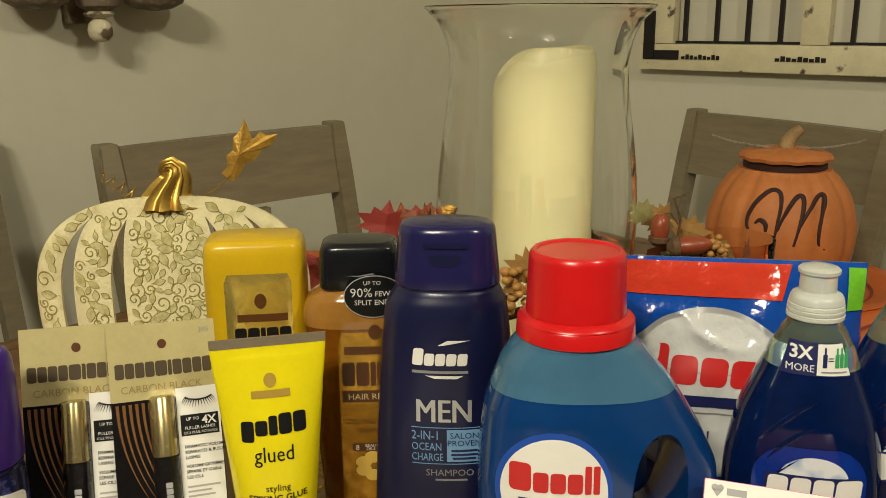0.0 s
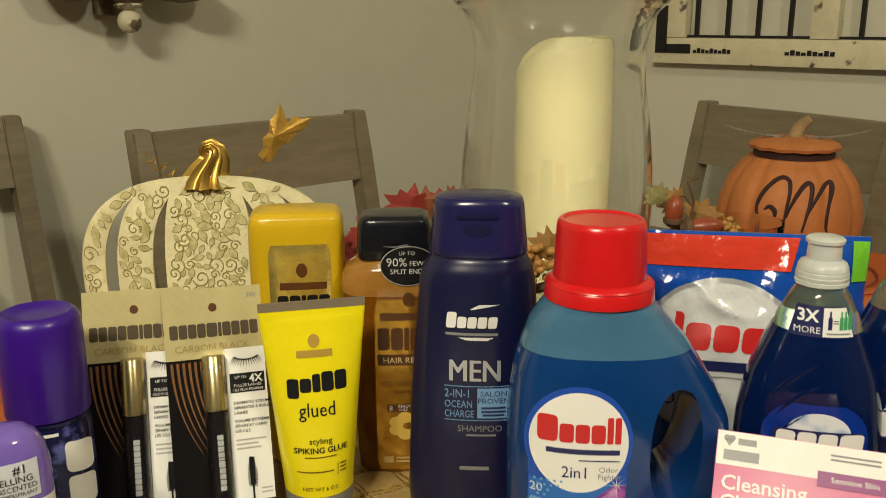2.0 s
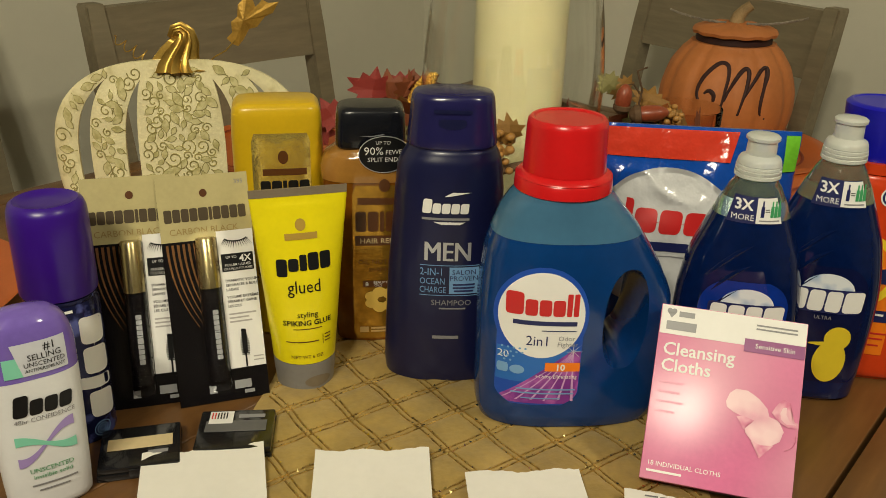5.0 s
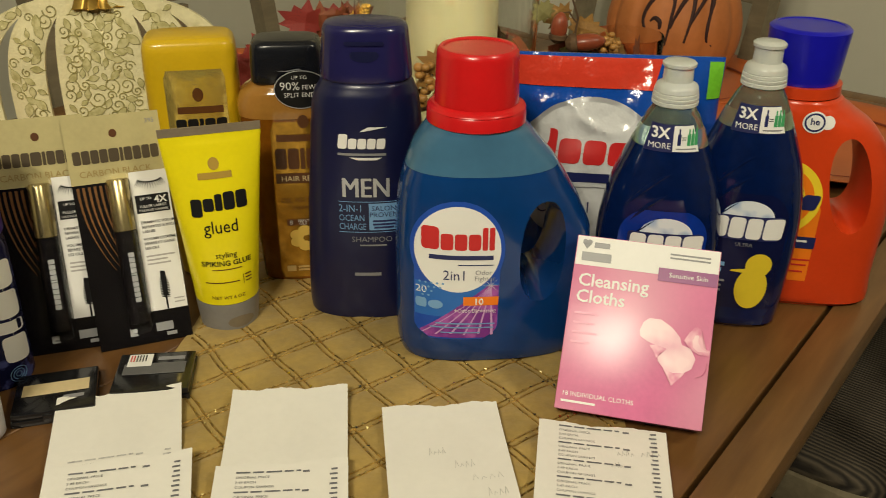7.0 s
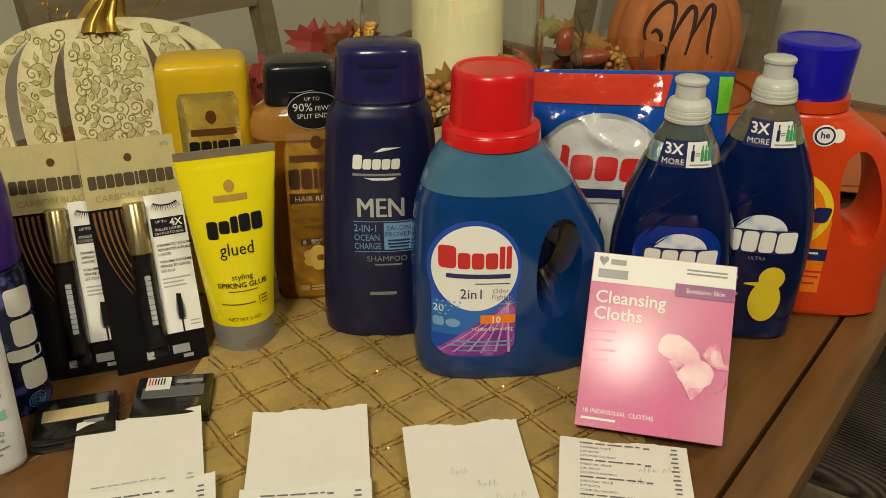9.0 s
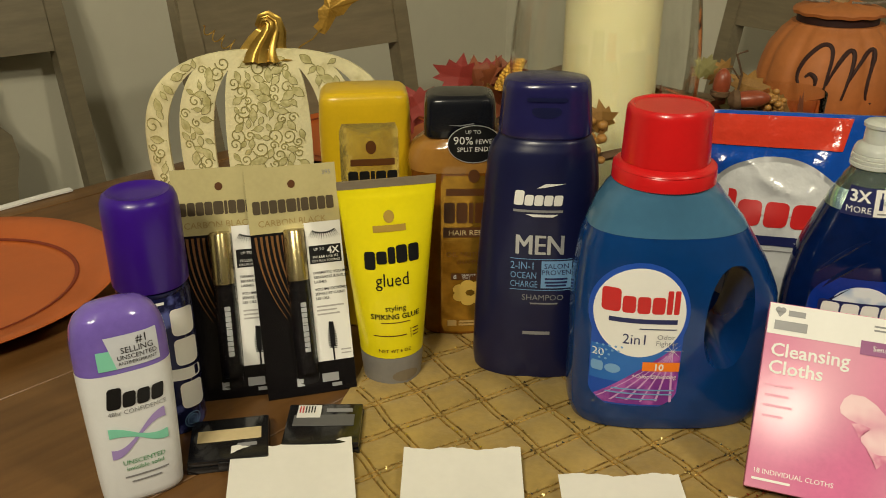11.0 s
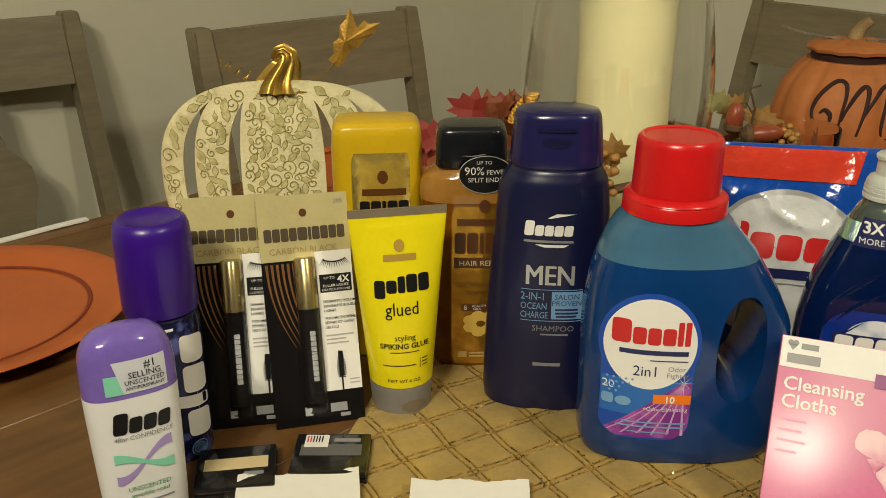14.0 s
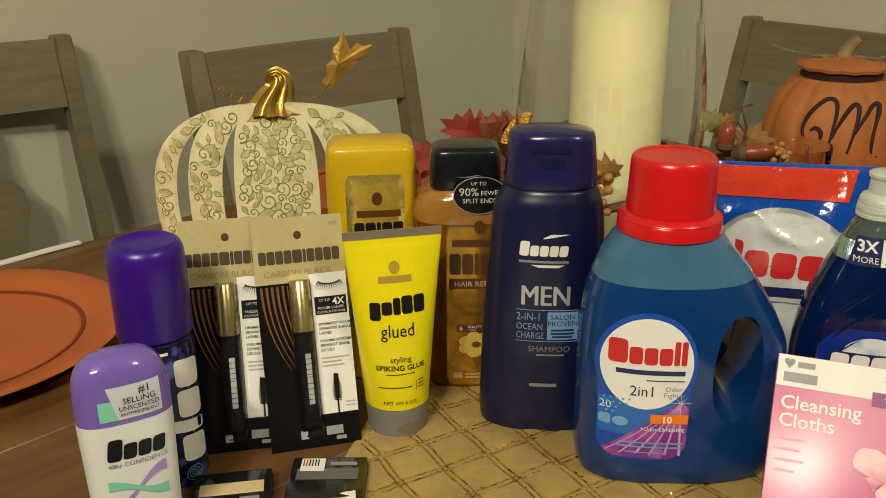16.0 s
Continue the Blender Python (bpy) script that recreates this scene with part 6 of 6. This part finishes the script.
# ---- autumn garland round the vase ----
def autumn_garland():
    th = thing("autumn_garland", pose(0.117, 0.955, T) @ Matrix.Diagonal((1.075, 1.075, 0.955, 1)), "autumn garland of silk leaves, acorns and berries", "garland")
    tones = [mat("red_silk_leaf", (0.25, 0.026, 0.018), 0.6, var=0.35, scale=40, bump=0.2), mat("rust_silk_leaf", (0.20, 0.052, 0.016), 0.6, var=0.35, scale=40, bump=0.2), mat("mustard_silk_leaf", (0.25, 0.125, 0.024), 0.6, var=0.3, scale=40, bump=0.2), mat("olive_silk_leaf", (0.17, 0.15, 0.045), 0.6, var=0.3, scale=40, bump=0.2)]
    twig = mat("brown_twig", (0.10, 0.055, 0.025), 0.8, var=0.3)
    acorn = mat("acorn_brown", (0.26, 0.055, 0.022), 0.35, var=0.2, coat=0.2)
    berry = mat("gold_brown_berry", (0.40, 0.20, 0.05), 0.35, var=0.3, scale=90)
    corn = mat("dried_corn", (0.60, 0.34, 0.05), 0.4, var=0.3, scale=120)
    outline = [(0, 0), (0.12, 0.12), (0.36, 0.06), (0.30, 0.24), (0.56, 0.30), (0.42, 0.42), (0.62, 0.62), (0.34, 0.60), (0.30, 0.80), (0.14, 0.72), (0.0, 1.0), (-0.14, 0.72), (-0.30, 0.80), (-0.34, 0.60), (-0.62, 0.62), (-0.42, 0.42), (-0.56, 0.30), (-0.30, 0.24), (-0.36, 0.06), (-0.12, 0.12)]
    leaf_data = []
    for k in range(4):
        bm = bmesh.new()
        vs = [bm.verts.new((x, 0.25 * abs(x) + 0.22 * (z - 0.3) ** 2 + 0.08 * math.sin(5 * z + k), z)) for x, z in outline]
        mids = [bm.verts.new((0, 0.22 * (z - 0.3) ** 2 + 0.08 * math.sin(5 * z + k), z)) for z in (0.15, 0.4, 0.65)]
        n = len(vs)
        for q in range(n):
            za = (vs[q].co.z + vs[(q + 1) % n].co.z) / 2
            mpt = mids[0] if za < 0.28 else mids[1] if za < 0.6 else mids[2]
            bm.faces.new((vs[q], vs[(q + 1) % n], mpt))
        bmesh.ops.holes_fill(bm, edges=bm.edges, sides=8)
        ext = bmesh.ops.extrude_face_region(bm, geom=bm.faces[:])
        bmesh.ops.translate(bm, verts=[v for v in ext["geom"] if isinstance(v, bmesh.types.BMVert)], vec=(0, 0.012, 0))
        me = mesh_of(bm, "leaf", False)
        me.materials.append(tones[k])
        leaf_data.append(me)

    def leaf(k, p, size, rx, ry, rz):
        ob = new("leaf", leaf_data[k])
        ob.parent = th
        ob.matrix_local = pose(p[0] - VX, p[1] - VY, p[2] - T, rx, ry, rz) @ Matrix.Scale(size, 4)
        return ob

    shown = [(0, (-0.050, 0.925, 0.903), 0.050, -8, 12, 20), (1, (-0.028, 0.935, 0.898), 0.050, -10, -10, -15), (0, (-0.018, 0.950, 0.900), 0.048, -15, 25, 10), (1, (-0.010, 0.940, 0.905), 0.042, 5, 5, 60), (0, (-0.085, 0.925, 0.873), 0.045, -20, -28, 15), (0, (-0.100, 0.930, 0.850), 0.055, -35, -40, 20), (0, (-0.075, 0.910, 0.840), 0.050, -30, 40, -10), (0, (-0.060, 0.915, 0.860), 0.048, -20, 60, 5), (1, (0.010, 0.955, 0.905), 0.040, 0, -20, 0),
             (3, (0.209, 0.858, 0.946), 0.026, -20, -50, 10), (2, (0.178, 0.850, 0.905), 0.042, -70, 30, 20), (2, (0.245, 0.872, 0.915), 0.036, -25, 15, -20), (2, (0.275, 0.858, 0.903), 0.034, -45, 50, 0), (3, (0.290, 0.866, 0.896), 0.036, -60, 70, 10), (2, (0.160, 0.842, 0.900), 0.040, -65, -30, 40), (1, (0.200, 0.870, 0.900), 0.045, -50, 0, 80), (2, (0.086, 0.770, 0.905), 0.036, -10, 8, 25), (1, (0.140, 0.83, 0.90), 0.04, -50, 80, 0), (1, (0.310, 0.88, 0.890), 0.040, -70, 100, 0), (2, (0.235, 0.90, 0.925), 0.034, -10, -30, 30)]
    for row in shown:
        leaf(*row)
    rnd = random.Random(21)
    for k in range(120):
        a = rnd.uniform(0, 6.283)
        r = rnd.uniform(0.105, 0.165)
        z = T + rnd.uniform(0.012, 0.145) * (1.1 - (r - 0.105) * 6)
        p = (VX + r * math.cos(a), VY + r * math.sin(a), z)
        if p[1] < 0.775 or (p[0] < -0.02 and p[1] < 0.86):
            continue
        leaf(rnd.choice((0, 1, 1, 2, 2, 3)), p, rnd.uniform(0.030, 0.052), rnd.uniform(-80, -10), rnd.uniform(-60, 60), rnd.uniform(0, 360))

    def twigs(points, r=0.0014):
        part("twig", tube([(x - VX, y - VY, z - T) for x, y, z in points], r, 6), twig, th)

    ring = [(VX + 0.125 * math.cos(a), VY + 0.12 * math.sin(a), T + 0.05 + 0.012 * math.sin(5 * a)) for a in np.linspace(0, 6.283, 60)]
    twigs(ring, 0.006)
    ring2 = [(VX + 0.115 * math.cos(a), VY + 0.112 * math.sin(a), T + 0.115 + 0.012 * math.sin(4 * a + 1)) for a in np.linspace(0, 6.283, 60)]
    twigs(ring2, 0.005)
    for a in range(8):
        q = a * 0.785
        twigs([(VX + 0.125 * math.cos(q), VY + 0.12 * math.sin(q), T), (VX + 0.12 * math.cos(q + 0.1), VY + 0.115 * math.sin(q + 0.1), T + 0.06), (VX + 0.112 * math.cos(q + 0.2), VY + 0.11 * math.sin(q + 0.2), T + 0.13)], 0.004)
    twigs([(0.222, 0.866, 0.875), (0.236, 0.866, 0.915), (0.238, 0.862, 0.945), (0.230, 0.860, 0.968), (0.240, 0.858, 0.973)], 0.0012)
    twigs([(0.215, 0.862, 0.950), (0.228, 0.862, 0.952), (0.236, 0.862, 0.940)], 0.0010)
    for (x, y, z), rx, ry, s in (((0.217, 0.858, 0.921), 0, 4, 1.0), ((0.229, 0.852, 0.918), 10, 82, 1.15), ((0.155, 0.80, 0.885), 0, 40, 1.0)):
        m = pose(x - VX, y - VY, z - T, rx, ry, 0) @ Matrix.Scale(s, 4)
        nut = part("acorn", lathe([(0.002, 0), (0.0065, 0.003), (0.0085, 0.010), (0.0085, 0.018), (0.0075, 0.024), (0.004, 0.030), (0.001, 0.032)], 20), acorn, th, "glossy red-brown acorn")
        nut.matrix_local = m
        part("acorn_cup", lathe([(0.001, -0.004), (0.004, -0.004), (0.0095, 0.001), (0.0098, 0.006), (0.0088, 0.0065)], 20), twig, nut)

    def cluster(name, centre, spread, n, r, material, seed):
        q = random.Random(seed)
        bm = bmesh.new()
        for _ in range(n):
            p = [centre[i] + q.uniform(-1, 1) * spread[i] - (VX, VY, T)[i] for i in range(3)]
            bmesh.ops.create_icosphere(bm, subdivisions=2, radius=r * q.uniform(0.8, 1.15), matrix=Matrix.Translation(p))
        tagged(part(name, bm, material, th), kind="stuff")

    cluster("berry_spray", (0.262, 0.860, 0.913), (0.022, 0.012, 0.012), 46, 0.0036, berry, 3)
    cluster("berry_spray", (0.079, 0.772, 0.897), (0.012, 0.008, 0.022), 26, 0.0048, berry, 4)
    rows = bmesh.new()
    for j in range(11):
        for k in range(9):
            a = 2 * math.pi * k / 9 + 0.3 * (j % 2)
            rr = 0.0085 * math.sin(math.pi * (j + 1.5) / 13) ** 0.5
            c = Matrix.Translation((-0.004 + 0.02 * (j / 10) - VX, 0.930 - VY, 0.905 + 0.038 * (j / 10) - T)) @ Matrix.Translation((rr * math.cos(a), rr * math.sin(a), 0))
            bmesh.ops.create_icosphere(rows, subdivisions=1, radius=0.0026, matrix=c)
    part("corn_cob", rows, corn, th, "small dried yellow corn cob")
    return th


autumn_garland()


# ---- terracotta pumpkin jar ----
def terracotta_pumpkin():
    PX, PY = 0.490, 1.280
    th = thing("pumpkin_jar", pose(PX, PY, T + 0.0050, 0, 0, -20) @ Matrix.Diagonal((1.058, 1.058, 1.012, 1)), "terracotta pumpkin jar with a carved monogram and lid", "pumpkin")
    terra = mat("terracotta", (0.43, 0.145, 0.038), 0.6, var=0.12, scale=14, bump=0.15, bscale=90)
    # near-black colour paints the shade of lid gap and carving on solid parts
    hollow = mat("hollow_shade", (0.030, 0.008, 0.006), 0.7)
    stemm = mat("dry_stem", (0.30, 0.20, 0.09), 0.75, var=0.3, scale=60, bump=0.5)
    silver = mat("frosted_twig", (0.22, 0.19, 0.15), 0.6, var=0.4, scale=200)
    prof = smoothed([(0.0, 0.052), (0.006, 0.064), (0.03, 0.084), (0.065, 0.095), (0.10, 0.0955), (0.135, 0.086), (0.158, 0.071), (0.170, 0.060)], 4)

    def rib(a):
        return 1 - 0.045 * abs(math.cos(6 * a)) ** 8

    bm = bmesh.new()
    N_ = 120
    loops = [[(r * rib(2 * math.pi * k / N_) * math.cos(2 * math.pi * k / N_), r * rib(2 * math.pi * k / N_) * math.sin(2 * math.pi * k / N_), z) for k in range(N_)] for z, r in prof]
    part("jar", rings(bm, loops), terra, th)
    part("mouth", lathe([(0.052, 0.170), (0.053, 0.1705), (0.053, 0.180), (0.050, 0.181)], 48), hollow, th, "near-black ring painting the shade under the lid")
    lidb = bmesh.new()
    lp = [(0.050, 0.181), (0.0585, 0.1815), (0.0600, 0.186), (0.0570, 0.1905), (0.044, 0.1950), (0.02, 0.1975), (0.008, 0.198)]
    rings(lidb, [[(r * (1 - 0.03 * abs(math.cos(6 * 2 * math.pi * k / 96)) ** 8) * math.cos(2 * math.pi * k / 96), r * math.sin(2 * math.pi * k / 96), z + 0.0006 * math.cos(12 * math.pi * k / 48)) for k in range(96)] for r, z in lp])
    lid = part("lid", lidb, terra, th, "terracotta lid")
    part("lid_stem", tube([(0, 0, 0.197), (0.002, 0, 0.207), (0.008, 0, 0.216), (0.017, 0, 0.224)], 0.0095, 14, lambda f: 1.15 - 0.45 * f + 0.3 * max(0, f - 0.8)), stemm, lid, "dry brown stem")
    for s in (-1, 1):
        for q in range(3):
            pts = [(s * (0.014 + 0.080 * f), -0.012 + 0.0012 * math.sin(26 * f + 2.1 * q), 0.198 + 0.014 * f * f + 0.0012 * math.cos(26 * f + 2.1 * q)) for f in np.linspace(0, 1, 40)]
            part("frosted_twig", tube(pts, 0.0011 - 0.0002 * q, 5, lambda f: 1.2 - 0.7 * f), silver, lid)

    def surf(x, z, out=0.0):
        r = float(np.interp(z, prof[:, 0], prof[:, 1]))
        a = math.asin(max(-0.97, min(0.97, x / r)))
        rr = r * rib(a - math.pi / 2)
        return -math.sqrt(max(1e-6, rr * rr - x * x)) - out

    strokes = [[(0.24, 0.34), (0.235, 0.46), (0.17, 0.52), (0.11, 0.46)], [(0.06, 0.30), (0.02, 0.42), (0.03, 0.58), (0.10, 0.78), (0.22, 0.95), (0.31, 1.0), (0.38, 0.93), (0.395, 0.75), (0.37, 0.50), (0.345, 0.25), (0.325, 0.06)], [(0.37, 0.35), (0.45, 0.62), (0.53, 0.84), (0.60, 0.93), (0.65, 0.86), (0.645, 0.62), (0.61, 0.36), (0.575, 0.13)], [(0.63, 0.45), (0.71, 0.68), (0.79, 0.88), (0.86, 0.94), (0.885, 0.82), (0.865, 0.55), (0.85, 0.30), (0.87, 0.13), (0.94, 0.06)]]
    for st in strokes:
        fine = smoothed([(k, *p) for k, p in enumerate(st)], 6)
        pts = [((u - 0.40) * 0.102, surf((u - 0.40) * 0.102, 0.070 + v * 0.080, -0.0015), 0.070 + v * 0.080) for _, u, v in fine]
        part("carved_stroke", tube(pts, 0.0030, 8, lambda f: 0.75 + 0.5 * math.sin(math.pi * min(1, f * 1.1))), hollow, th, "near-black stroke painting the shade of the carving")
    return th


terracotta_pumpkin()


# ---- wall sconce and window-frame decoration ----
def wall_sconce():
    th = thing("wall_sconce", ROOM @ pose(0.787, -1.502, 1.104), "distressed cream and brown wall sconce with two cups", "sconce")
    worn = two_tone("distressed_cream_paint", (0.60, 0.54, 0.38), (0.14, 0.10, 0.06), 38, 0.50, 0.56, 0.6, bump=0.3)
    brown = two_tone("weathered_brown_wood", (0.17, 0.125, 0.085), (0.33, 0.28, 0.19), 40, 0.52, 0.64, 0.65, bump=0.3)
    part("finial", lathe([(0.003, 0), (0.012, 0.002), (0.0195, 0.010), (0.0212, 0.020), (0.0185, 0.031), (0.012, 0.037), (0.010, 0.040), (0.022, 0.043), (0.026, 0.047), (0.022, 0.051)], 32), worn, th, "chipped cream ball finial")
    part("stem", lathe([(0.018, 0.051), (0.034, 0.060), (0.040, 0.085), (0.036, 0.12), (0.02, 0.15), (0.015, 0.30), (0.03, 0.32)], 32), brown, th)
    for s in (-1, 1):
        cup = part("cup", lathe([(0.006, 0.052), (0.030, 0.056), (0.050, 0.066), (0.058, 0.082), (0.056, 0.095), (0.040, 0.098)], 36), brown, th, "turned wooden cup")
        cup.location = (s * 0.105, 0.0, 0.0)
        part("arm", tube([(s * 0.03, 0, 0.10), (s * 0.06, 0, 0.085), (s * 0.095, 0, 0.075)], 0.008, 10), brown, th)
    part("back_plate", box(-0.035, 0.035, -0.067, -0.045, 0.03, 0.42, 0.006), brown, th)
    part("bracket", tube([(0, -0.05, 0.10), (0, -0.02, 0.10), (0, 0, 0.10)], 0.010, 10), brown, th)
    return th


wall_sconce()


def window_frame_decor():
    th = thing("window_frame_decoration", ROOM @ pose(1.80, 0, 0), "chipped cream window frame decoration with black grille bars", "wall decoration")
    worn = two_tone("chipped_cream_paint", (0.66, 0.60, 0.40), (0.10, 0.075, 0.05), 24, 0.63, 0.68, 0.6, bump=0.35)
    iron = mat("black_iron", (0.015, 0.012, 0.012), 0.5, 0.3, var=0.2)
    f0, f1, z0, z1, x0, x1 = -1.034, -0.285, 1.031, 1.636, -0.028, -0.003
    part("bottom_rail", box(x0, x1, f0, f1, z0, z0 + 0.054, 0.002), worn, th)
    part("top_rail", box(x0, x1, f0, f1, z1 - 0.054, z1, 0.002), worn, th)
    for a, b in ((f0, f0 + 0.078), (f1 - 0.078, f1), (-0.688, -0.636)):
        part("stile", box(x0 - 0.001, x1, a, b, z0 + 0.0545, z1 - 0.0545, 0.002), worn, th)
    for v in (-0.936, -0.866, -0.800, -0.733, -0.596, -0.530, -0.463, -0.395):
        part("grille_bar", box(-0.018, -0.010, v - 0.004, v + 0.004, z0 + 0.055, z1 - 0.055), iron, th)
    for a, b in ((f0 + 0.079, -0.689), (-0.635, f1 - 0.079)):
        part("grille_rail", box(-0.019, -0.009, a, b, z0 + 0.0550, z0 + 0.060), iron, th)
    for s, v in ((1, f0 + 0.009), (-1, f1 - 0.009)):
        lo, hi = sorted((v, v + s * 0.027))
        part("corner_plate", box(x0 - 0.004, x0 - 0.0012, lo, hi, 1.053, 1.153, 0.001, 1), iron, th, "black corner plate")
        lo, hi = sorted((v + s * 0.0272, v + s * 0.085))
        part("corner_plate", box(x0 - 0.004, x0 - 0.0012, lo, hi, 1.053, 1.072, 0.001, 1), iron, th, "black corner plate")
    for a, b in ((-0.935, -0.848), (-0.735, -0.635)):
        for k in range(9):
            w = (b - a) / 9
            part("script_bar", box(x0 - 0.002, x0 - 0.0006, a + k * w + 0.001, a + (k + 1) * w - 0.0015, 1.054, 1.060 + 0.004 * ((k * 5) % 3) / 2), iron, th)
    return th


window_frame_decor()


# ---- white strip added to imitate the highlight along the table's far edge ----
def edge_highlight_strip():
    th = thing("edge_highlight_strip", ROOM @ pose(0, 0, T), "thin white strip added as the highlight along the table's edge", "paper")
    bm = bmesh.new()
    loops = []
    for k in range(21):
        u = 0.02 + 0.364 * k / 20
        z = 0.0004 + 0.0006 * (1 + math.sin(u * 40))
        loops.append([(u, -1.1075, z), (u, -1.097, z), (u, -1.097, z + 0.0022), (u, -1.1075, z + 0.0030)])
    part("paper", rings(bm, loops), WHITE, th)
    return th


edge_highlight_strip()
